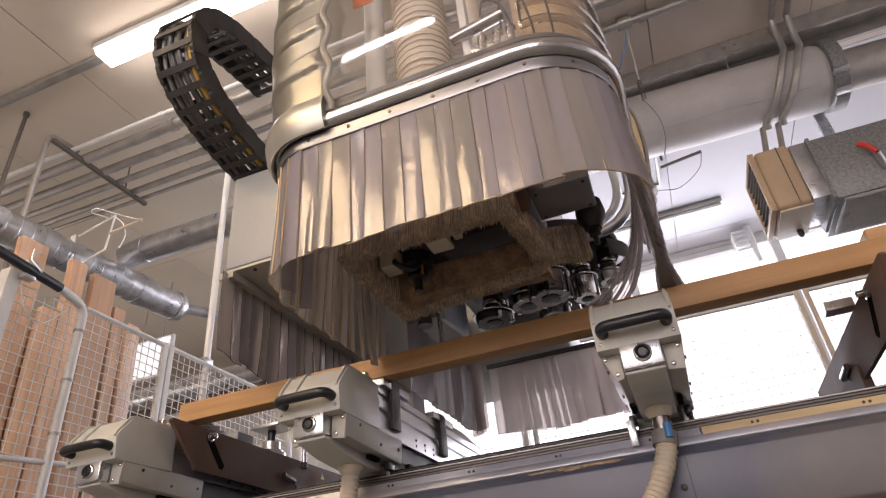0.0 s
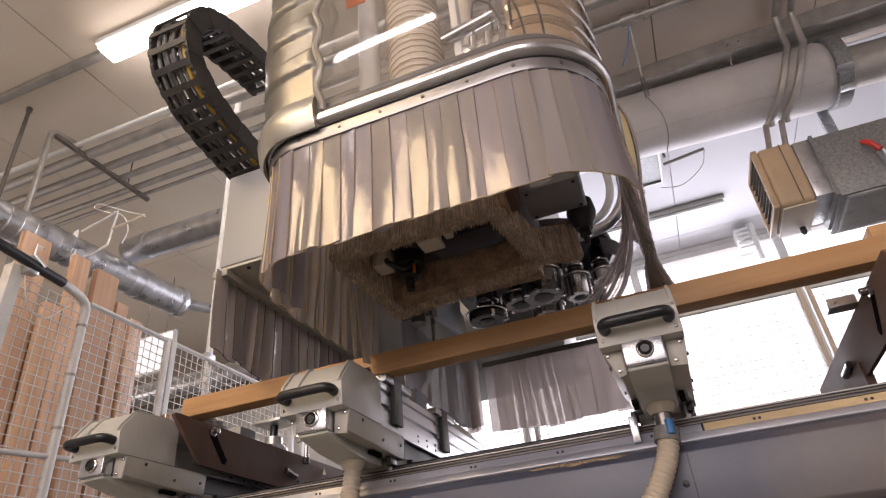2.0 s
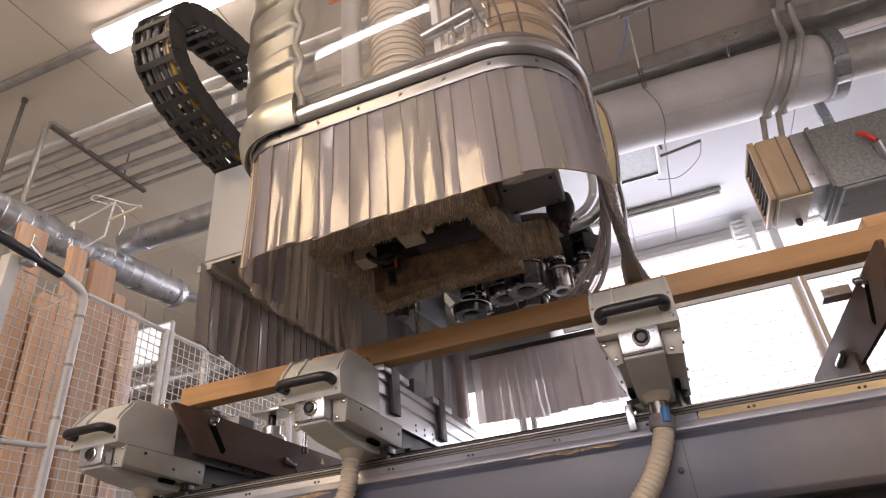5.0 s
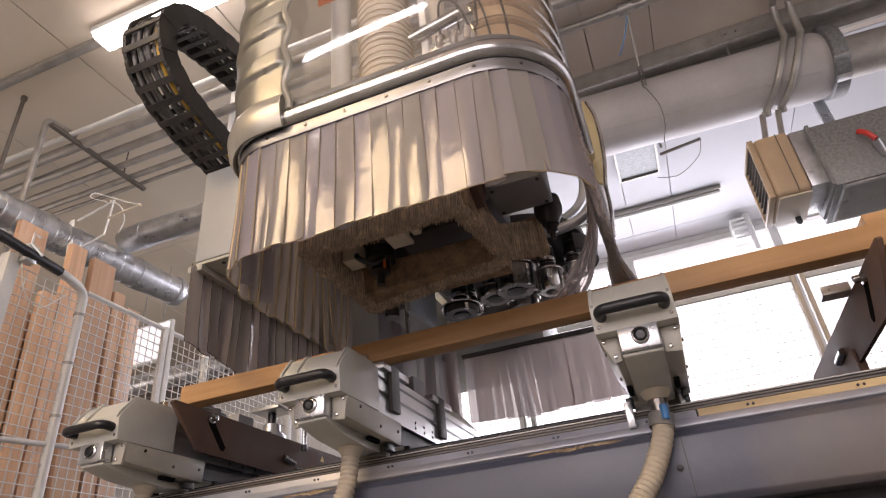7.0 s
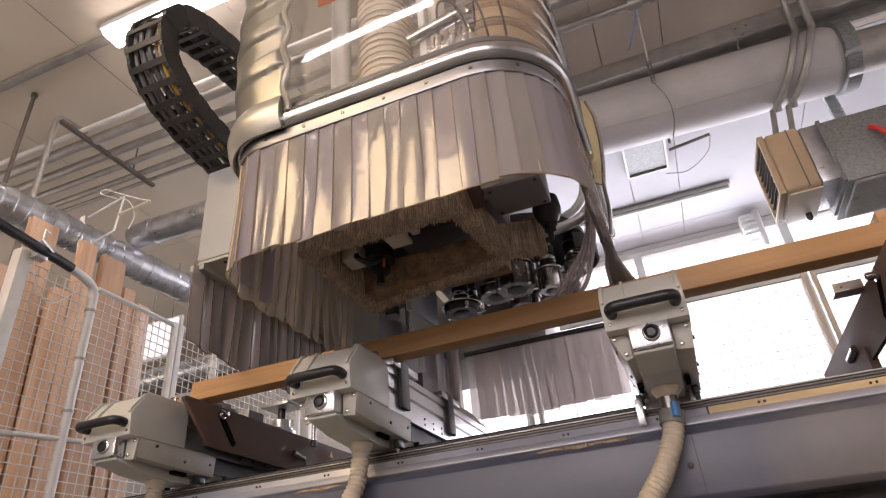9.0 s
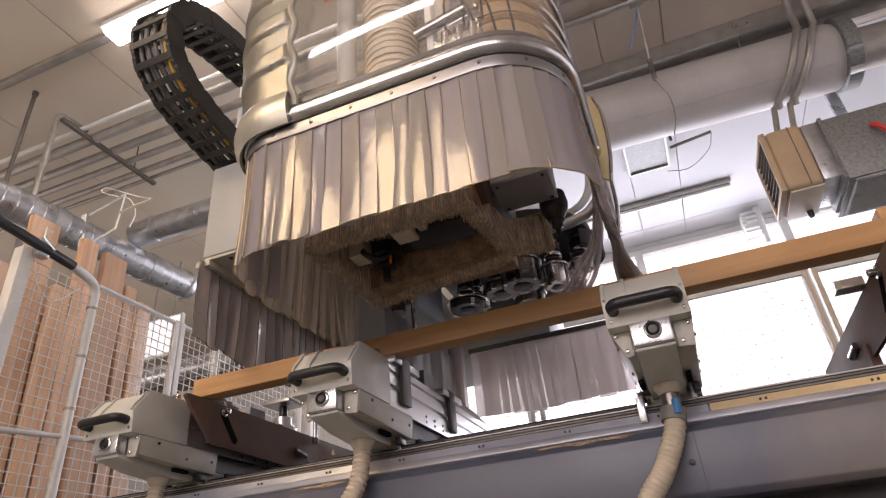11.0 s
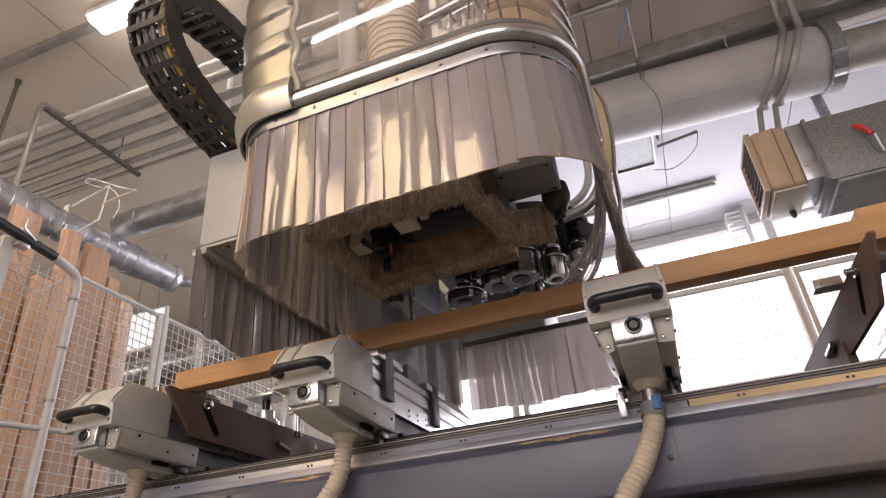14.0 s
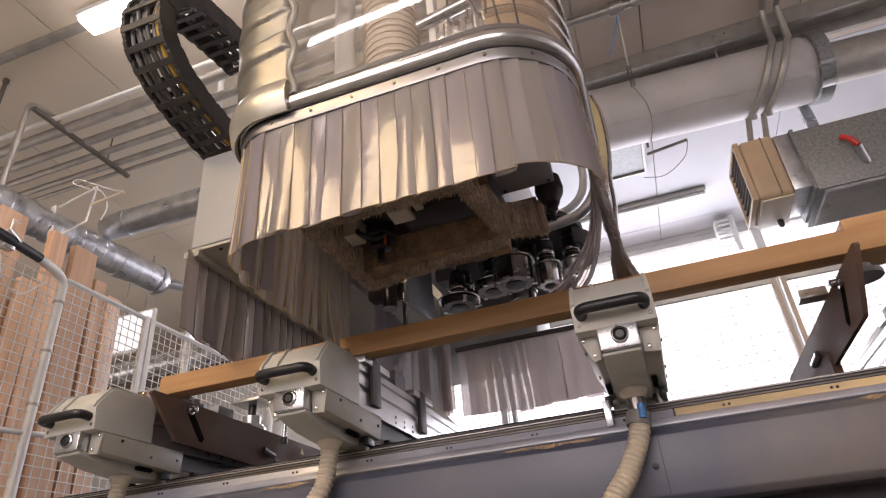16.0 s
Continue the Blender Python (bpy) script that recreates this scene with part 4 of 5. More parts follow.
    part("foot_pad", bx(B(), cx + 0.061, cx + 0.078, 1.72, 1.80, 0.832, 0.88, 0.002), M_BLACK, ob)
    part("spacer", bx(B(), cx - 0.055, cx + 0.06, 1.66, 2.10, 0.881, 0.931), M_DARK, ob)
    if cx > -0.5:
        part("stop_block", bx(B(), cx - 0.080, cx - 0.062, 1.555, 1.585, 0.785, 0.845, 0.002), M_ALUPLATE, ob, "bright aluminium stop block")
    part("stop_block", bx(B(), cx + 0.050, cx + 0.062, 1.615, 1.64, 0.832, 0.90, 0.002), M_ALUPLATE, ob, "bright aluminium stop block")
    part("foot", bx(B(), cx - 0.06, cx + 0.07, 2.44, 2.58, 0.833, 0.931, 0.003), M_IVORYDARK, ob)
    return ob


for x in (-1.512, -0.820, -0.022, 0.80):
    console(x)


def side_plate(x, s):
    ob = base("support_plate", x, 1.8, 0.80, "brown painted support plate with a slot and locking bolt", "plate")
    part("plate", prism(B(), [(1.462, 1.076), (1.452, 1.074), (1.447, 1.066), (1.575, 0.947), (1.585, 0.943), (2.56, 0.93), (2.56, 1.074)], "x", x - 0.006, x + 0.006, 0.001), M_BROWN, ob)
    part("slot", prism(B(), [(1.612, 1.060), (1.632, 1.056), (1.703, 0.976), (1.694, 0.962), (1.680, 0.964), (1.606, 1.044)], "x", x - 0.0075, x + 0.0075), M_HOLE, ob, smooth=False)
    part("bolt", lathe(B(), [(0.016, 0), (0.016, s * 0.008), (0.010, s * 0.010), (0.010, s * 0.025), (0.004, s * 0.028)], (x + s * 0.0065, 1.62, 1.052), "x", 12), M_CHROME, ob)
    part("latch", tube(B(), [(x + s * 0.012, 2.03, 1.0), (x + s * 0.02, 2.09, 0.985)], 0.012, 10), M_CHROME, ob, "chrome toggle latch")
    part("foot", bx(B(), x - 0.012, x + 0.012, 1.95 if s < 0 else 2.12, 2.58 if s < 0 else 2.40, 0.832, 0.978), M_BROWN if s < 0 else M_DARK, ob)
    part("suction_pod", lathe(B(), [(0.05, 1.086), (0.05, 1.10), (0.03, 1.104), (0.03, 1.12)], (x - s * 0.075, 1.72, 0), "z", 20), M_MOTOR, ob)
    if s < 0:
        part("stop_cap", bx(B(), x - 0.075, x - 0.007, 1.74, 1.79, 1.072, 1.098, 0.002), M_ALU, ob)
        return
    part("stop_post", lathe(B(), [(0.055, 1.078), (0.055, 1.090), (0.045, 1.093), (0.045, 1.100), (0.034, 1.102), (0.034, 1.132)], (x - 0.055, 2.04, 0), "z", 24), M_ALU, ob, "turned aluminium stop")
    part("stop_neck", lathe(B(), [(0.016, 1.1325), (0.016, 1.178)], (x - 0.055, 2.04, 0), "z", 16), M_BLACK, ob)
    part("stop_base", bx(B(), x - 0.12, x - 0.0062, 1.96, 2.12, 1.040, 1.0775, 0.003), M_ALU, ob)
    part("stop_cap", bx(B(), x - 0.115, x + 0.01, 1.98, 2.09, 1.179, 1.190, 0.002), M_ALU, ob)
    part("pin", tube(B(), [(x + 0.03, 2.14, 1.06), (x + 0.03, 2.14, 1.17)], 0.009, 10), M_CHROME, ob)
    part("pin_foot", tube(B(), [(x + 0.03, 2.14, 1.04), (x + 0.03, 2.14, 1.062)], 0.013, 10), M_BLACK, ob)
    part("warning_sign", prism(B(), [(2.30, 1.03), (2.33, 1.03), (2.315, 1.055)], "x", x + 0.0062, x + 0.0072), M_YELLOW, ob, "small yellow warning triangle")


side_plate(-1.40, 1)
side_plate(0.523, -1)


def timber():
    bm = B()
    bx(bm, -1.462, 0.632, 1.545, 1.605, 1.091, 1.153, 0.003, 2)
    thing("timber_beam", bm, M_TIMBER, "planed beech timber clamped across the consoles", "timber")


timber()
thing("wood_offcut", bx(B(), 0.60, 0.755, 1.70, 1.78, 1.136, 1.255, 0.003), M_TIMBER, "short beech offcut on the console beside the timber", "timber")


# ---- machining head: hood, curtain, cable chain ----
HX, HY, HZ = -0.34, 1.3, 1.17
X0, X1, Y0, Y1 = -0.765, 0.078, 0.955, 2.66


def rounded(off, n=8, y1=Y1):
    """Outline of the hood in plan, moved outwards by off: points and outward normals, from the left rear corner by the front to the right rear."""
    out = []
    cs = [((X0 + 0.13, Y0 + 0.13), 180, 0.13), ((X1 - 0.19, Y0 + 0.19), 270, 0.19)]
    out.append(((X0 - off, y1), (-1, 0)))
    for (cx, cy), a0, r in cs:
        for k in range(n + 1):
            a = radians(a0 + 90 * k / n)
            out.append(((cx + (r + off) * math.cos(a), cy + (r + off) * math.sin(a)), (math.cos(a), math.sin(a))))
    out.append(((X1 + off, y1), (1, 0)))
    return out


def along(line, step):
    """Even places along a plan outline: (x, y, normal)."""
    pts = [Vector((*p, 0)) for p, _ in line]
    nrm = [Vector((*n, 0)) for _, n in line]
    lens = [0]
    for a, b in zip(pts, pts[1:]):
        lens.append(lens[-1] + (b - a).length)
    n = int(lens[-1] / step)
    for i in range(n + 1):
        s = lens[-1] * i / n
        k = max(j for j in range(len(pts) - 1) if lens[j] <= s + 1e-9)
        f = (s - lens[k]) / max(1e-9, lens[k + 1] - lens[k])
        yield pts[k].lerp(pts[k + 1], f), nrm[k].lerp(nrm[k + 1], f).normalized()


def band(line_lo, prof, parent, name, mat, label=""):
    """A band round the hood's outline with the profile (offset, z)."""
    bm = B()
    rows = [[bm.verts.new((p[0][0], p[0][1], z)) for p in rounded(o, 10, y1=line_lo)] for o, z in prof]
    n = len(rows[0])
    for a, b in zip(rows, rows[1:] + rows[:1]):
        for k in range(n - 1):
            bm.faces.new((a[k], a[k + 1], b[k + 1], b[k]))
    bm.faces.new([r[0] for r in rows]), bm.faces.new([r[-1] for r in rows][::-1])
    return part(name, bm, mat, parent, label)


def strip(parent, p, nrm, width, z0, z1, rnd, mat=None, flare=0.0, thick=0.0022, pleat=(0.20, 0.42), lean=0.0, edge=None):
    """One hanging curtain strip: a thin bowed sheet with thickness, its foot slightly out of line."""
    tang = Vector((-nrm.y, nrm.x, 0))
    turn = rnd.uniform(*pleat)
    bow = rnd.uniform(-0.003, 0.004) * (2.5 if pleat[1] > 0.3 or pleat[0] < -0.2 else 1)
    dx = rnd.uniform(-0.004, 0.004) + lean
    dz = rnd.uniform(-0.003, 0.003)
    bm = B()
    rows = []
    nu, nv = 5, 7
    for j in range(nv):
        v = j / (nv - 1)
        for_side = []
        for side in (0, 1):
            line = []
            for i in range(nu):
                u = i / (nu - 1) - 0.5
                o = u * width * turn + bow * (1 - (2 * u) ** 2) * (0.4 + v) + flare * v * v + 0.003 * math.sin(3 * v + 9 * bow * 300) * v
                q = p + tang * (u * width + dx * v) + nrm * (o + side * thick)
                line.append(bm.verts.new((q.x, q.y, z1 + (z0 + dz - z1) * v)))
            for_side.append(line)
        rows.append(for_side)
    for a, b in zip(rows, rows[1:]):
        for s in (0, 1):
            for i in range(nu - 1):
                bm.faces.new((a[s][i], a[s][i + 1], b[s][i + 1], b[s][i]))
        for i in (0, nu - 1):
            bm.faces.new((a[0][i], a[1][i], b[1][i], b[0][i])).material_index = 1 if edge else 0
    for r in (rows[0], rows[-1]):
        for i in range(nu - 1):
            bm.faces.new((r[0][i], r[0][i + 1], r[1][i + 1], r[1][i])).material_index = 1 if edge else 0
    ob = part("curtain_strip", bm, mat or M_STRIP, parent)
    if edge:
        ob.data.materials.append(edge)
    return ob


def head():
    ob = base("machining_head", HX, HY, HZ, "machining head with clear hood, chrome rim and milky strip curtain", "machine head")
    rnd = random.Random(11)
    # rim: screw flange, rounded tube, upper bead
    band(1.9, [(-0.004, 1.447), (0.004, 1.447), (0.006, 1.452), (0.006, 1.478), (-0.004, 1.480)], ob, "flange", M_RIM, "steel flange with small screws")
    prof = [(0.022 * math.cos(a) + 0.004, 1.507 + 0.026 * math.sin(a)) for a in (2 * math.pi * k / 12 for k in range(12))]
    band(1.9, prof, ob, "rim", M_CHROME, "polished rounded rim")
    band(1.9, [(-0.012, 1.534), (0.008, 1.534), (0.004, 1.556), (-0.012, 1.56)], ob, "bead", M_RIM)
    for p, n in along(rounded(0.006), 0.105):
        if p.y > 1.85:
            continue
        bm = B()
        tube(bm, [(p.x, p.y, 1.465), (p.x + n.x * 0.003, p.y + n.y * 0.003, 1.465)], 0.0045, 8)
        part("screw", bm, M_TOOL, ob)
    # curtain
    for i, (p, n) in enumerate(along(rounded(-0.004, 10, y1=1.62), 0.0405)):
        right = n.x > 0.8 and p.y > 1.09
        if right:
            continue
        w = (0.050 if n.y < -0.3 else 0.046) + rnd.uniform(-0.006, 0.008)
        foot = 1.158 if p.y > 1.53 else 1.150 + 0.02 * max(0.0, n.x) if n.y < -0.3 or n.x > 0 else 1.134 - 0.22 * max(0.0, p.y - 1.40)
        strip(ob, p, n, w, foot, 1.452, rnd, flare=0.004 + 0.01 * max(0, n.x) - (0.40 * max(0.0, p.y - 1.41) if n.x < -0.9 and p.y < 1.53 else 0.0), pleat=(0.05, 0.12) if n.y < -0.3 else (-0.26, -0.12), thick=0.0034 if n.y < -0.3 else 0.0040, edge=M_STRIPEDGE)
        if p.y < 1.2 and rnd.random() < 0.3:
            strip(ob, p - n * 0.007, n, w * 0.9, 1.156, 1.45, rnd)
    y = 1.12
    while y < 1.64:
        strip(ob, Vector((X1 - 0.004, y, 0)), Vector((1, 0, 0)), 0.05, 1.18, 1.45, rnd, M_STRIPCLEAR, flare=0.01)
        y += 0.045
    # strips of the side that lie bunched up on the timber
    for k in range(16):
        bm = B()
        a = rnd.uniform(-0.014, 0.014)
        f = (k - 8) * 0.0032
        pts = smooth_line([(X1 - 0.010 + a * 0.3, 1.15 + 0.012 * k, 1.36), (X1 - 0.006 + a * 0.4, 1.17 + 0.009 * k, 1.265 - 0.004 * (k % 4)), (X1 + a * 0.7, 1.27 + 0.006 * k, 1.215 + 0.006 * math.sin(k)), (X1 + a * 0.8 + 0.004, 1.40 + 0.003 * k, 1.19), (X1 + a + f * 0.4, 1.48, 1.172), (X1 + 0.008 + a + f, 1.585, 1.162)], 6)
        tube(bm, pts, [0.006 + 0.002 * math.sin(3 * j + k) * 0.5 for j in range(len(pts))], 6)
        part("curtain_strip", bm, M_STRIP, ob)
    for k in range(9):
        bm = B()
        a = k * 0.010
        pts = smooth_line([(X1 - 0.012, 1.36 + a, 1.40), (X1 - 0.022 - a * 0.5, 1.46 + a, 1.29), (X1 - 0.07 - a, 1.56, 1.20), (X1 - 0.13 - a * 1.4, 1.62, 1.158)], 6)
        tube(bm, pts, 0.0045 + 0.002 * rnd.random(), 6)
        part("curtain_strip", bm, M_STRIPCLEAR if k % 3 else M_STRIP, ob)
    # rear curtain hung from a dark rail
    part("rear_rail", bx(B(), -0.73, 0.06, 2.645, 2.675, 1.468, 1.486), M_PAD, ob)
    x = -0.685
    while x < -0.05:
        bunch = math.exp(-((x + 0.45) / 0.09) ** 2)
        strip(ob, Vector((x, 2.66, 0)), Vector((0, -1, 0)), 0.078 - 0.012 * bunch + rnd.uniform(-0.003, 0.004), 1.165 - 0.02 * bunch + rnd.uniform(-0.006, 0.006), 1.47, rnd, M_STRIPREAR, flare=0.006 * math.sin(x * 9) + 0.012 * bunch * rnd.uniform(-1, 1), pleat=(-0.03 - 0.2 * bunch, 0.05 + 0.2 * bunch), lean=0.035 * bunch * rnd.uniform(-0.3, 1.2))
        x += 0.0375 + 0.004 * rnd.random()
    for k in range(4):
        strip(ob, Vector((-0.815 + 0.014 * k, 2.62 + 0.012 * (k % 2), 0)), Vector((0.3, -0.95, 0)), 0.05, 1.17 + 0.008 * k, 1.50, rnd, M_STRIPREAR, pleat=(0.5, 0.9), lean=0.02 - 0.008 * k)
    y = 1.95
    while y < 2.55:
        strip(ob, Vector((X0 - 0.03, y, 0)), Vector((-1, 0, 0)), 0.06, 1.17, 1.44, rnd)
        y += 0.045
    # clear hood, bowed, in two sheets with a rolled edge
    def sheet(i0, i1, name, mat, z0, z1, off0, off1, label="", thick=0.004):
        bm = B()
        nz = 10
        grid = []
        for side in (0, thick):
            rows = []
            for j in range(nz + 1):
                v = j / nz
                o = off0 + (off1 - off0) * v + 0.02 * math.sin(math.pi * v) - side
                rows.append([bm.verts.new((p[0][0], p[0][1], z0 + (z1 - z0) * v)) for p in rounded(o, 10, y1=1.75)[i0:i1]])
            grid.append(rows)
        m = len(grid[0][0])
        for rows in grid:
            for a, b in zip(rows, rows[1:]):
                for k in range(m - 1):
                    bm.faces.new((a[k], a[k + 1], b[k + 1], b[k]))
        for k in range(m - 1):
            bm.faces.new((grid[0][0][k], grid[0][0][k + 1], grid[1][0][k + 1], grid[1][0][k]))
        for j in range(nz):
            for k in (0, m - 1):
                bm.faces.new((grid[0][j][k], grid[0][j + 1][k], grid[1][j + 1][k], grid[1][j][k]))
        return part(name, bm, mat, ob, label)
    sheet(10, 25, "clear_hood", M_CLEAR, 1.545, 2.30, -0.004, -0.03, "clear bowed acrylic hood")
    for z in (1.585, 1.65, 1.74, 1.84, 1.95):
        bm = B()
        pts = [(p[0][0], p[0][1], z + 0.02 * math.sin(i * 0.5)) for i, p in enumerate(rounded(0.008, 10, y1=1.75)[13:25])]
        tube(bm, pts, 0.010, 8)
        part("hood_rib", bm, M_CLEARRIB, ob)
    # silver corner cover with pressed ribs
    bm = B()
    us = rounded(0.0, 26, y1=1.75)[1:28]
    us += [((X0 + 0.13 + 0.07 * (k + 1) / 8, Y0), (0, -1)) for k in range(8)]
    nz = 130
    rows = []
    for j in range(nz + 1):
        z = 1.50 + 0.80 * j / nz
        row = []
        for i, (p, n) in enumerate(us):
            e = i / (len(us) - 1)
            rib = 0.0
            for zc in (1.685, 1.815, 1.945, 2.075):
                half = 0.034 * min(1.0, max(0.0, (e - 0.25) / 0.5)) ** 0.7
                d = (half - abs(z - zc - 0.05 * (e - 0.6))) / 0.010
                if d > 0:
                    rib = max(rib, 0.011 * min(1.0, d) * min(1.0, (e - 0.25) * 3) * (1 if e < 0.97 else 0.6))
            bulge = 0.016 + 0.022 * math.sin(math.pi * (z - 1.5) / 0.8)
            edge = -0.006 if i == len(us) - 1 else 0
            o = bulge + rib + edge
            row.append(bm.verts.new((p[0] + n[0] * o, p[1] + n[1] * o, z)))
        rows.append(row)
    for a, b in zip(rows, rows[1:]):
        for k in range(len(us) - 1):
            bm.faces.new((a[k], a[k + 1], b[k + 1], b[k]))
    bmesh.ops.solidify(bm, geom=bm.faces[:], thickness=-0.006)
    part("corner_cover", bm, M_SILVER, ob, "silver lacquered corner cover with pressed ribs")
    part("cover_edge", tube(B(), [(-0.560 + 0.008 * math.sin((z - 1.50) * 2 * math.pi / 0.13), Y0 - 0.018 - 0.022 * math.sin(math.pi * (z - 1.5) / 0.8), z) for z in (1.52 + 0.0125 * k for k in range(62))], 0.009, 8), M_SILVER, ob, "rolled silver edge")
    # broad silver lip under the corner cover
    bm = B()
    lip = [(0.026, 1.575), (0.036, 1.555), (0.040, 1.525), (0.034, 1.492), (0.022, 1.472), (0.016, 1.476), (0.020, 1.52), (0.016, 1.57)]
    plan = lambda o: rounded(o, 10, y1=1.60)[:12] + [((X0 + 0.13 + 0.022 * k, Y0 - o), (0, -1)) for k in (1, 2, 3)]
    rows = [[bm.verts.new((*p, z)) for p, _ in plan(o)] for o, z in lip]
    for a, b in zip(rows, rows[1:] + rows[:1]):
        for k in range(len(a) - 1):
            bm.faces.new((a[k], a[k + 1], b[k + 1], b[k]))
    bm.faces.new([r[0] for r in rows]), bm.faces.new([r[-1] for r in rows][::-1])
    part("cover_lip", bm, M_SILVER, ob, "broad rounded silver lip")
    part("hood_top", bx(B(), X0 - 0.02, X1, Y0 + 0.02, 1.75, 2.30, 2.304), M_CLEAR, ob)
    # white plate added to keep the hood's inside bright
    part("bright_backing", bx(B(), X0 + 0.02, -0.22, 1.70, 1.74, 1.56, 2.28), M_SILL, ob, "added white plate brightening the hood")
    # yellowed edge of the side sheet and its steel foot
    YEL = [(0.104, 1.712), (0.101, 1.643), (0.096, 1.559), (0.090, 1.463), (0.088, 1.415), (0.106, 1.401), (0.118, 1.476), (0.125, 1.554), (0.125, 1.638), (0.112, 1.70)]
    part("hood_edge", prism(B(), YEL, "y", 1.446, 1.454, 0.001), M_EDGE, ob, "yellowed acrylic side sheet")
    part("edge_trim", tube(B(), smooth_line([(x + 0.004, 1.45, z) for x, z in YEL[5:]][::-1] + [(0.106, 1.50, 1.35), (0.094, 1.52, 1.28)]), 0.006, 8), M_CHROME, ob)
    # bent pipe behind the curtain
    part("bent_pipe", tube(B(), smooth_line([(0.085, 1.85, 1.90), (0.082, 1.85, 1.764), (0.067, 1.85, 1.646), (0.016, 1.85, 1.572), (-0.054, 1.85, 1.545), (-0.16, 1.85, 1.54)]), 0.019, 14), M_GALV, ob, "bent bright steel pipe")
    part("bent_pipe", tube(B(), smooth_line([(0.033, 1.88, 1.86), (0.033, 1.88, 1.72), (0.004, 1.88, 1.64), (-0.06, 1.88, 1.60), (-0.16, 1.88, 1.59)]), 0.014, 14), M_SILL, ob)
    # inside the hood
    p, r = ribbed([(-0.375, 1.14, 1.45), (-0.385, 1.14, 2.28)], 0.078, 0.019, 0.006)
    helix = [(-0.375 - 0.01 * (k / 480) + 0.079 * math.cos(k * 2 * math.pi / 14), 1.14 + 0.079 * math.sin(k * 2 * math.pi / 14), 1.45 + 0.83 * k / 480) for k in range(481)]
    part("hose_wire", tube(B(), helix, 0.0018, 5), M_TAN, ob, "brown spiral wire")
    part("chrome_cylinder", tube(B(), [(-0.27, 1.05, 1.74), (-0.13, 1.05, 1.77)], 0.017, 14), M_CHROME, ob)
    part("bracket_arm", bx(B(), -0.245, -0.225, 1.06, 1.10, 1.60, 1.95, 0.003), M_SILL, ob)
    for k in range(7):
        part("fin", bx(B(), -0.545 + k * 0.018, -0.537 + k * 0.018, 1.02, 1.06, 1.56, 1.63), M_SILL, ob)
    part("fan_disc", lathe(B(), [(0.02, 1.28), (0.085, 1.275), (0.085, 1.26), (0.03, 1.25)], (-0.58, 0, 1.72), "y", 28), M_BOX, ob)
    part("extraction_hose", tube(B(), p, r, 30), M_HOSEIN, ob, "ivory corrugated extraction hose")
    p, r = ribbed([(-0.255, 1.25, 1.5), (-0.25, 1.25, 2.28)], 0.03, 0.012, 0.004)
    part("small_hose", tube(B(), p, r, 18), M_HOSEIN, ob)
    part("cylinder", tube(B(), [(-0.53, 1.15, 1.58), (-0.53, 1.15, 2.28)], 0.03, 18), M_SILL, ob, "white air cylinder")
    part("piston", tube(B(), [(-0.50, 1.18, 1.46), (-0.50, 1.18, 1.75)], 0.035, 18), M_GALV, ob)
    p, r = ribbed([(-0.48, 1.08, 1.50), (-0.47, 1.10, 1.62)], 0.03, 0.012, 0.006)
    part("bellows", tube(B(), p, r, 18), M_GALV, ob)
    for x in (-0.20, -0.16, -0.125):
        part("fitting", tube(B(), [(x, 1.06, 1.58), (x + 0.01, 1.06, 1.72)], 0.014, 12), M_CHROME, ob)
    part("valve_block", bx(B(), -0.225, -0.10, 1.05, 1.12, 1.66, 1.70, 0.006), M_ALU, ob)
    for k in range(3):
        part("air_line", tube(B(), smooth_line([(-0.19 + k * 0.05, 1.06, 1.72), (-0.17 + k * 0.05, 1.02, 1.80), (-0.12 + k * 0.05, 1.03, 1.76), (-0.10 + k * 0.04, 1.1, 1.60)]), 0.0032, 8), M_PAD, ob)
    # tan body drawn where the hood carries tan reflections
    part("tan_body", lathe(B(), [(0.02, 1.60), (0.08, 1.62), (0.10, 1.68), (0.10, 2.2), (0.07, 2.27)], (-0.02, 1.20, 0), "z", 28), M_TAN, ob, "tan body in place of reflections on the hood")
    part("label_plate", bx(B(), -0.54, -0.48, 1.03, 1.034, 2.0, 2.04), M_ORANGE, ob, "orange plate")
    # cabinet beside the hood with its own curtain
    cab = part("side_cabinet", bx(B(), -1.14, X0 - 0.055, 1.313, 2.75, 1.446, 1.795, 0.006), M_BOX, ob, "pale grey side cabinet")
    part("floor_plate", bx(B(), -1.136, X0 - 0.04, 1.318, 2.75, 1.436, 1.4455), M_IVORYDARK, cab)
    part("edge_rail", bx(B(), -1.160, -1.108, 1.312, 2.75, 1.414, 1.4355), M_IVORYDARK, cab)
    for x in (-1.05, -0.9):
        part("screw", lathe(B(), [(0.006, 0), (0.006, -0.003)], (x, 1.34, 1.436), "z", 10), M_TOOLDARK, cab)
    y = 1.33
    while y < 2.6:
        strip(ob, Vector((-1.132, y, 0)), Vector((-1, 0, 0)), 0.080, 1.174 - 0.03 * min(0.6, y - 1.32), 1.4285, rnd, flare=0.012 * math.sin(y * 17), pleat=(-0.30, -0.12), thick=0.0036, lean=-0.012 * math.exp(-((y - 1.62) / 0.07) ** 2), edge=M_STRIPDARK)
        y += 0.050 + 0.006 * math.sin(y * 40)
    part("bracket_plate", bx(B(), -1.024, -0.92, 1.34, 1.352, 1.796, 2.20, 0.003), M_BOX, ob)
    part("bracket_bolt", lathe(B(), [(0.014, 0), (0.014, -0.01), (0.008, -0.012)], (-1.004, 1.34, 2.02), "y", 12), M_CHROME, ob)
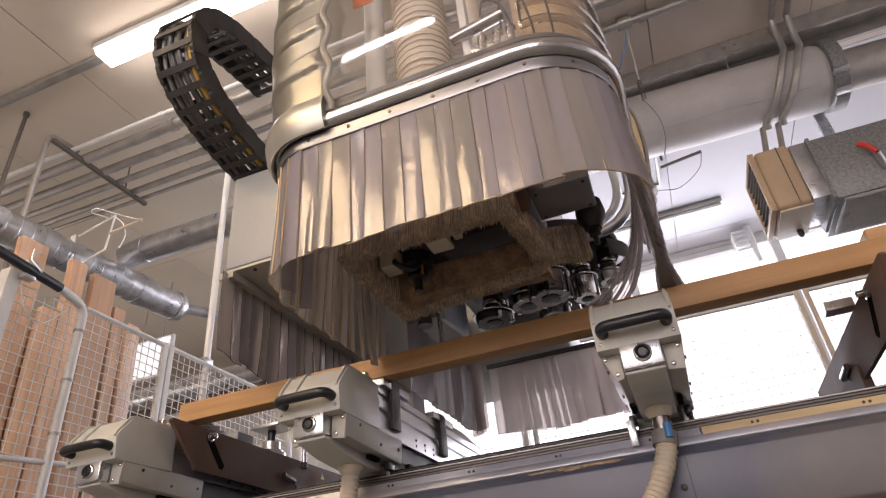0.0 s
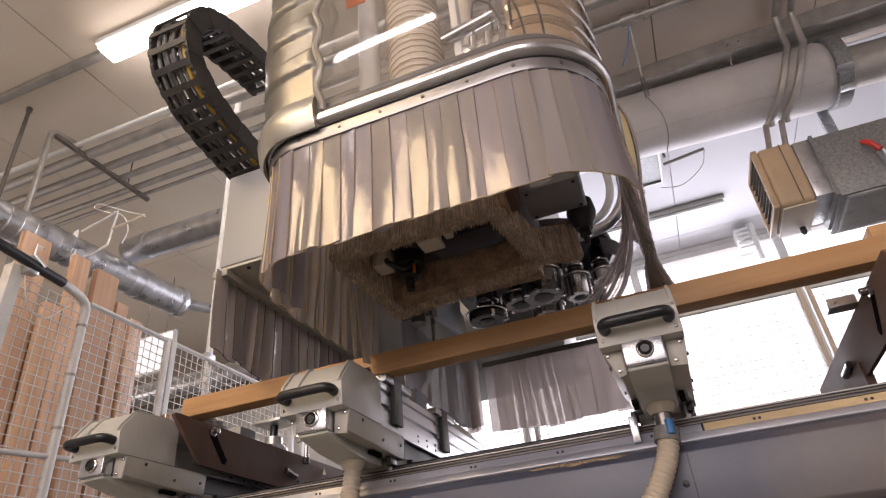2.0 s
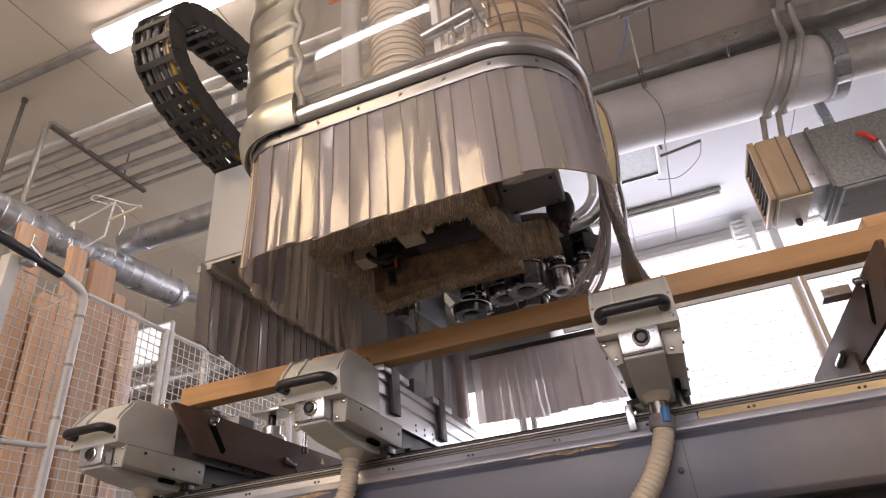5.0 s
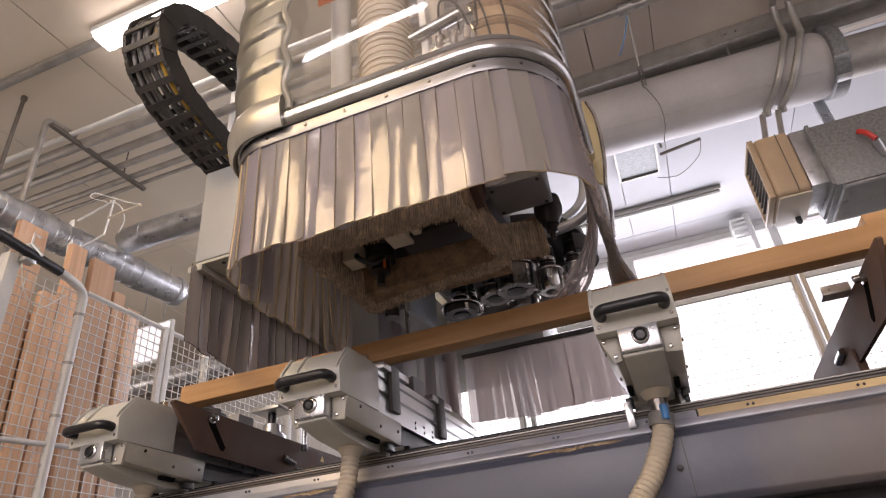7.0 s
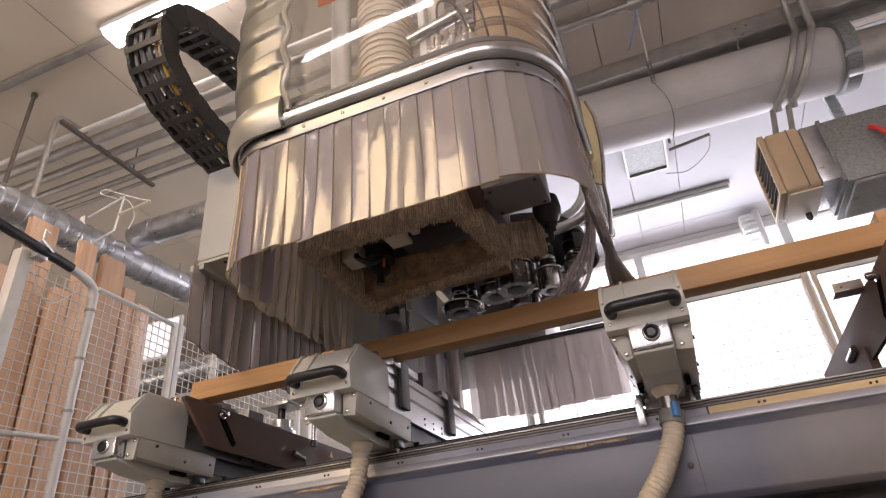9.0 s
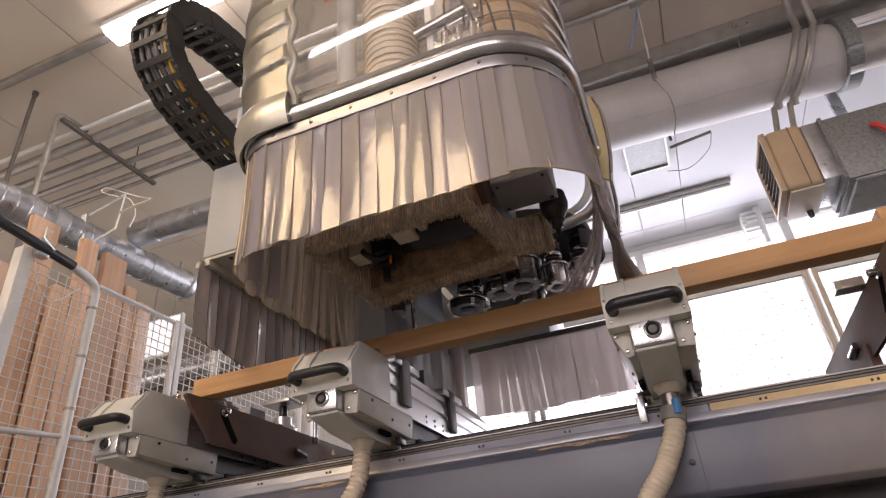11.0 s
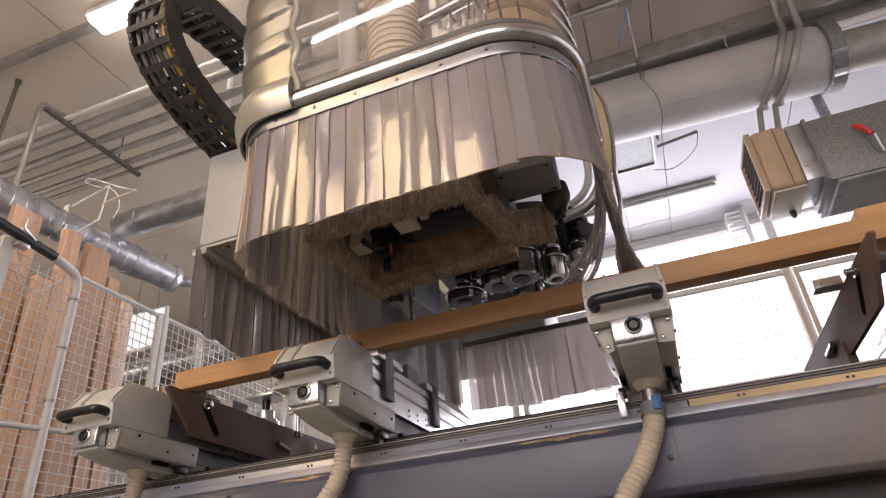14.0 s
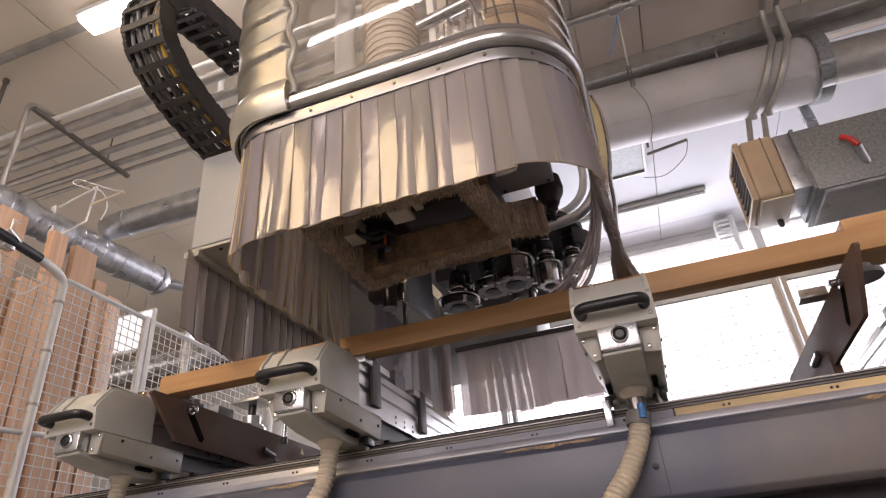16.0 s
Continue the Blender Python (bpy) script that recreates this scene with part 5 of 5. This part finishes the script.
    # cable chain: a loop in the upright plane, links with cross bars, cables inside
    def loop():
        """The chain's middle line, from the cabinet to the bracket."""
        pts = ((1.42, 1.850), (1.30, 1.862), (1.19, 1.880), (1.09, 1.912), (1.015, 1.968), (0.985, 2.045), (1.00, 2.125), (1.06, 2.195), (1.15, 2.235), (1.27, 2.262), (1.42, 2.285))
        return [Vector((0, 1.42 + (y - 1.42) * 1.07, 1.85 + (z - 1.85) * 1.08)) for y, z in pts]
    mid = smooth_line(loop(), 6)
    lens = [0]
    for a, b in zip(mid, mid[1:]):
        lens.append(lens[-1] + (b - a).length)
    def at(s):
        s = min(max(s, 0), lens[-1] - 1e-6)
        k = max(j for j in range(len(mid) - 1) if lens[j] <= s + 1e-9)
        q = mid[k].lerp(mid[k + 1], (s - lens[k]) / (lens[k + 1] - lens[k]))
        d = (mid[k + 1] - mid[k]).normalized()
        return q, d, Vector((0, -d.z, d.y))
    ca, cb = -1.168, -1.038
    n = int(lens[-1] / 0.052)
    for i in range(n):
        s0, s1 = lens[-1] * i / n, lens[-1] * (i + 1) / n
        for x, w in ((ca, 0.012), (cb, 0.012)):
            bm = B()
            corner = []
            for s, h in ((s0 - 0.006, 0.031), (s0 + 0.008, 0.037), (s1 - 0.008, 0.037), (s1 + 0.004, 0.031)):
                q, d, u = at(s)
                corner.append([q + u * h, q - u * h])
            outline = [c[0] for c in corner] + [c[1] for c in corner[::-1]]
            lo = [bm.verts.new((x + (i % 2) * 0.002, v.y, v.z)) for v in outline]
            hi = [bm.verts.new((x + w + (i % 2) * 0.002, v.y, v.z)) for v in outline]
            bm.faces.new(lo), bm.faces.new(hi[::-1])
            for k in range(8):
                bm.faces.new((lo[k], hi[k], hi[(k + 1) % 8], lo[(k + 1) % 8]))
            part("chain_link", bm, M_CHAIN, ob, smooth=False)
        q, d, u = at((s0 + s1) / 2)
        for side in (1, -1):
            bm = B()
            c = q + u * 0.035 * side
            pts = [c + d * 0.010 + u * 0.003, c - d * 0.010 + u * 0.003, c - d * 0.010 - u * 0.003, c + d * 0.010 - u * 0.003]
            lo = [bm.verts.new((ca, v.y, v.z)) for v in pts]
            hi = [bm.verts.new((cb + 0.012, v.y, v.z)) for v in pts]
            bm.faces.new(lo), bm.faces.new(hi[::-1])
            for k in range(4):
                bm.faces.new((lo[k], hi[k], hi[(k + 1) % 4], lo[(k + 1) % 4]))
            part("cross_bar", bm, M_CHAIN, ob, smooth=False)
    for k in range(7):
        x = ca + 0.024 + k * 0.0155
        pts = []
        for j in range(60):
            q, d, u = at(lens[-1] * j / 59)
            h = (0.012 if k % 2 else 0.020) + 0.005 * math.sin(j * 0.4 + k)
            pts.append((x, q.y + u.y * h, q.z + u.z * h))
        part("cable", tube(B(), pts, 0.0068, 8), M_YELLOW if k == 6 else M_CABLE, ob, "amber cable" if k == 6 else "")
    return ob


HEAD = head()


# ---- spindle unit inside the curtain ----
def bristle_wall(bm, a, b, nrm, z0, z1, rnd, count, depth=0.03, thick=0.0011):
    """Bristles in a row from a to b, fanned and of uneven length."""
    for _ in range(count):
        s, o = rnd.random(), rnd.uniform(0, depth)
        p = Vector(a).lerp(Vector(b), s) + Vector(nrm) * -o
        q = p + Vector(nrm) * rnd.uniform(-0.004, 0.012) + Vector((rnd.uniform(-0.008, 0.008), rnd.uniform(-0.008, 0.008), 0))
        zb = z0 + rnd.uniform(-0.006, 0.008)
        t = thick * rnd.uniform(0.7, 1.5)
        top = [bm.verts.new((p.x + t * c, p.y + t * d, z1)) for c, d in ((1, 0), (-0.5, 0.87), (-0.5, -0.87))]
        low = [bm.verts.new((q.x + t * 0.6 * c, q.y + t * 0.6 * d, zb)) for c, d in ((1, 0), (-0.5, 0.87), (-0.5, -0.87))]
        for k in range(3):
            bm.faces.new((top[k], top[(k + 1) % 3], low[(k + 1) % 3], low[k]))
        bm.faces.new(low)


def spindle():
    ob = base("spindle_unit", -0.42, 1.4, 1.28, "spindle unit with a brush skirt and cast housing", "spindle")
    rnd = random.Random(5)
    # brush frame: front, left, rear and right sides
    z0, z1 = 1.272, 1.36
    xl, xr, yf, yb = -0.672, -0.228, 1.185, 1.60
    for name, a, b, nrm, cnt in (("front_brush", (xl, yf, 0), (xr, yf, 0), (0, -1, 0), 7000), ("left_brush", (xl, yf, 0), (xl, yb, 0), (-1, 0, 0), 4500),
                                 ("rear_brush", (xl, yb, 0), (xr + 0.02, yb - 0.09, 0), (0, 1, 0), 5000), ("right_brush", (xr, yf, 0), (xr + 0.045, yb - 0.12, 0), (1, 0, 0), 6000)):
        n = Vector(nrm)
        core = B()
        A, C = Vector(a) - n * 0.008, Vector(b) - n * 0.024
        bx(core, min(A.x, C.x), max(A.x, C.x), min(A.y, C.y), max(A.y, C.y), z0 + 0.012, z1 + 0.03)
        hold = part(name, core, M_CORE, ob, "dusty brush strip", smooth=False)
        bm = B()
        bristle_wall(bm, a, b, nrm, z0, z1, rnd, cnt)
        part("bristles", bm, M_BRISTLE, hold, "tan horsehair bristles", smooth=False)["kind"] = "stuff"
    # second brush to the right
    core = B()
    bx(core, -0.19, -0.10, 1.492, 1.50, z0 + 0.04, z1 + 0.03)
    hold = part("side_brush", core, M_CORE, ob, smooth=False)
    bm = B()
    bristle_wall(bm, (-0.21, 1.46, 0), (-0.085, 1.50, 0), (0.4, -0.9, 0), z0 + 0.005, z1 + 0.02, rnd, 2200, 0.03)
    part("bristles", bm, M_BRISTLE, hold, "tan horsehair bristles", smooth=False)["kind"] = "stuff"
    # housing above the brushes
    part("housing", bx(B(), xl + 0.02, xr - 0.01, yf + 0.03, yb - 0.02, 1.372, 1.50, 0.01), M_DARK, ob, "dark shaded housing")
    part("drill_block", bx(B(), -0.45, -0.26, 1.30, 1.40, 1.315, 1.371, 0.004), M_TOOLDARK, ob)
    part("wood_block", bx(B(), -0.47, -0.41, 1.265, 1.33, 1.305, 1.371, 0.003), M_HOSE, ob, "pale block")
    part("wood_block", bx(B(), -0.63, -0.585, 1.33, 1.39, 1.31, 1.371, 0.003), M_HOSE, ob, "pale block")
    part("wood_block", bx(B(), -0.40, -0.375, 1.25, 1.31, 1.315, 1.371, 0.003), M_HOSE, ob, "pale block")
    part("spindle_nose", lathe(B(), [(0.045, 1.372), (0.045, 1.335), (0.03, 1.33), (0.03, 1.30), (0.012, 1.295), (0.012, 1.26)], (-0.555, 1.42, 0), "z", 24), M_TOOLDARK, ob)
    part("hose_tail", tube(B(), smooth_line([(-0.60, 1.36, 1.35), (-0.58, 1.33, 1.31), (-0.55, 1.36, 1.30), (-0.53, 1.40, 1.34)]), 0.008, 8), M_BLACK, ob)
    part("marker", bx(B(), -0.535, -0.53, 1.395, 1.41, 1.30, 1.34), M_ORANGE, ob)
    # slide with cast cover on the right
    part("bracket", prism(B(), [(1.18, 1.355), (1.26, 1.31), (1.29, 1.37), (1.29, 1.52), (1.2, 1.52)], "x", -0.225, -0.185), M_BROWN, ob, "brown steel bracket")
    cov = part("motor_cover", bx(B(), -0.183, -0.033, 1.27, 1.41, 1.366, 1.66, 0.004, 2), M_MOTOR, ob, "grey cast motor cover")
    for x in (-0.168, -0.048):
        for y in (1.285, 1.395):
            part("screw", lathe(B(), [(0.005, 0), (0.005, -0.002), (0.002, -0.003)], (x, y, 1.366), "z", 8), M_TOOLDARK, cov)
    part("cone", lathe(B(), [(0.036, 1.42), (0.040, 1.385), (0.036, 1.365), (0.026, 1.348), (0.022, 1.335)], (-0.058, 1.47, 0), "z", 24), M_TOOLDARK, ob)
    part("drill_chuck", lathe(B(), [(0.016, 1.336), (0.016, 1.315), (0.009, 1.31), (0.006, 1.285)], (-0.058, 1.47, 0), "z", 16), M_TOOLDARK, ob)
    # dark upper body that fills the hood
    part("upper_body", bx(B(), -0.62, -0.20, 1.45, 1.66, 1.46, 2.1, 0.02), M_MOTOR, ob)
    return ob


def cutter(parent, x, y, z, r, h, teeth, mat=None, name="cutter"):
    """A milling head: hub, ring and proud blades, on a black cone with a chrome collar."""
    tool = part("tool_holder", lathe(B(), [(0.022, z + h + 0.11), (0.030, z + h + 0.085), (0.030, z + h + 0.06), (0.024, z + h + 0.055), (0.024, z + h + 0.03), (0.030, z + h + 0.025), (0.030, z + h + 0.005), (0.018, z + h)], (x, y, 0), "z", 22), M_TOOLDARK, parent)
    part("collar", lathe(B(), [(0.031, z + h + 0.052), (0.033, z + h + 0.048), (0.033, z + h + 0.040), (0.031, z + h + 0.036)], (x, y, 0), "z", 22), M_CHROME, tool)
    part(name, lathe(B(), [(r * 0.45, z + 0.004), (r * 0.5, z), (r * 0.86, z), (r * 0.93, z + 0.006), (r * 0.95, z + h - 0.006), (r * 0.5, z + h)], (x, y, 0), "z", 26), mat or M_TOOL, tool)
    part("flange", lathe(B(), [(r * 0.6, z + h + 0.004), (r * 1.08, z + h + 0.002), (r * 1.10, z + h - 0.001), (r * 1.08, z + h - 0.004), (r * 0.6, z + h - 0.005)], (x, y, 0), "z", 30), M_CHROME, tool)
    for k in range(teeth):
        a = 2 * math.pi * k / teeth + 0.3
        m = Matrix.Translation((x, y, 0)) @ Matrix.Rotation(a, 4, "Z")
        part("blade", bx(B(), r * 0.80, r * 0.99, -r * 0.10, r * 0.10, z - 0.002, z + h - 0.008, 0.001, 1, m), M_TOOLDARK if k % 2 else M_CHROME, tool, smooth=False)
    part("nut", lathe(B(), [(r * 0.22, z - 0.004), (r * 0.42, z - 0.002), (r * 0.42, z + 0.003)], (x, y, 0), "z", 14), M_TOOLDARK, tool)
    part("ring", lathe(B(), [(0.025, z + h + 0.096), (0.0315, z + h + 0.093), (0.0315, z + h + 0.088), (0.025, z + h + 0.086)], (x, y, 0), "z", 22), M_CHROME, tool)


def carousel():
    ob = base("tool_carousel", -0.28, 1.9, 1.35, "tool carousel holding milling cutters and black cones", "tool changer")
    part("disc", lathe(B(), [(0.05, 1.60), (0.23, 1.60), (0.25, 1.585), (0.25, 1.56), (0.05, 1.555)], (-0.26, 2.0, 0), "z", 40), M_DARK, ob)
    for x, y, r in ((-0.52, 1.93, 0.035), (-0.36, 1.80, 0.03), (-0.36, 2.0, 0.045), (-0.2, 2.06, 0.04)):
        part("clamp_fork", prism(B(), [(x - r, y - r), (x + r, y - r * 0.7), (x + r * 0.8, y + r), (x - r * 0.7, y + r * 0.8)], "z", 1.45, 1.555, 0.006), M_MOTOR, ob)
    part("hub", lathe(B(), [(0.06, 1.556), (0.06, 1.50), (0.03, 1.48)], (-0.26, 2.0, 0), "z", 24), M_TOOL, ob)
    cutter(ob, -0.27, 1.90, 1.375, 0.074, 0.085, 7)
    cutter(ob, -0.15, 1.90, 1.342, 0.046, 0.075, 8, M_CHROME)
    cutter(ob, -0.066, 1.97, 1.415, 0.042, 0.035, 5, M_ALU)
    cutter(ob, -0.475, 1.90, 1.336, 0.066, 0.028, 5, M_TOOLDARK)
    cutter(ob, -0.36, 1.97, 1.40, 0.07, 0.03, 6)
    cutter(ob, -0.50, 2.08, 1.42, 0.06, 0.04, 6)
    cutter(ob, -0.30, 2.16, 1.42, 0.06, 0.04, 6)
    cutter(ob, -0.14, 2.14, 1.42, 0.06, 0.04, 6, M_TOOLDARK)
    part("guard", prism(B(), [(-0.02 + 0.13 * math.cos(a) - 0.09, 2.02 + 0.13 * math.sin(a)) for a in (radians(-60 + k * 15) for k in range(13))]
                        + [(-0.02 + 0.122 * math.cos(a) - 0.09, 2.02 + 0.122 * math.sin(a)) for a in (radians(120 - k * 15) for k in range(13))], "z", 1.49, 1.55), M_TOOLDARK, ob, "black curved guard")
    part("mount_plate", prism(B(), [(1.70, 1.30), (1.95, 1.33), (1.95, 1.62), (1.70, 1.62)], "x", -0.60, -0.585), M_GREYBLUE, ob, "blue grey mounting plate")
    part("mount_arm", bx(B(), -0.75, -0.60, 1.74, 1.80, 1.36, 1.42, 0.006), M_TOOLDARK, ob)
    part("cylinder", tube(B(), [(-0.66, 1.72, 1.30), (-0.66, 1.72, 1.44)], 0.025, 16), M_TOOL, ob)
    part("rod", tube(B(), [(-0.62, 1.75, 1.22), (-0.62, 1.75, 1.36)], 0.008, 10), M_CHROME, ob)
    part("support", bx(B(), -0.58, -0.24, 2.0, 2.80, 1.601, 1.67), M_DARK, ob)
    return ob


SPINDLE = spindle()
CAROUSEL = carousel()


# ---- gantry that carries the head ----
def gantry():
    ob = base("gantry_column", -0.5, 2.9, 0, "grey gantry column carrying the head", "gantry")
    part("column", bx(B(), -1.1, -0.35, 2.78, 3.25, 1.5, 3.0, 0.02), M_BOX, ob)
    part("arm", bx(B(), -0.72, -0.25, 1.76, 2.80, 1.68, 2.25, 0.02), M_BOX, ob)
    return ob


GANTRY = gantry()


def motions():
    run = [(0, 0), (0.5, -0.0075), (1, -0.0155), (1.5, -0.0245), (2, -0.0325), (2.5, -0.0405), (3, -0.0495), (3.5, -0.0575), (4, -0.066), (5, -0.083), (6, -0.100), (6.5, -0.1085), (7, -0.1165),
           (7.5, -0.126), (8, -0.134), (8.5, -0.143), (9, -0.149), (9.5, -0.156), (10, -0.150), (10.5, -0.1415), (11, -0.1325), (11.5, -0.1235), (12, -0.1145), (12.5, -0.1065), (13, -0.0975), (13.5, -0.0905),
           (14, -0.082), (14.5, -0.072), (15, -0.063), (15.5, -0.061), (16, -0.0625)]
    for ob in (HEAD, CAROUSEL, GANTRY):
        x, y, z = ob.matrix_basis.translation
        walk(ob, [(t, pose(x + d, y, z)) for t, d in run])
    x, y, z = SPINDLE.matrix_basis.translation
    def lift(t):
        return 0.0 if t <= 15.3 else 0.045 * min(1, (t - 15.3) / 0.7) ** 1.3
    rows = [(t, d) for t, d in run if t <= 15] + [(15.3, -0.062), (15.5, -0.061), (15.7, -0.0615), (15.85, -0.062), (16, -0.0625)]
    walk(SPINDLE, [(t, pose(x + d, y, z + lift(t))) for t, d in rows])


motions()
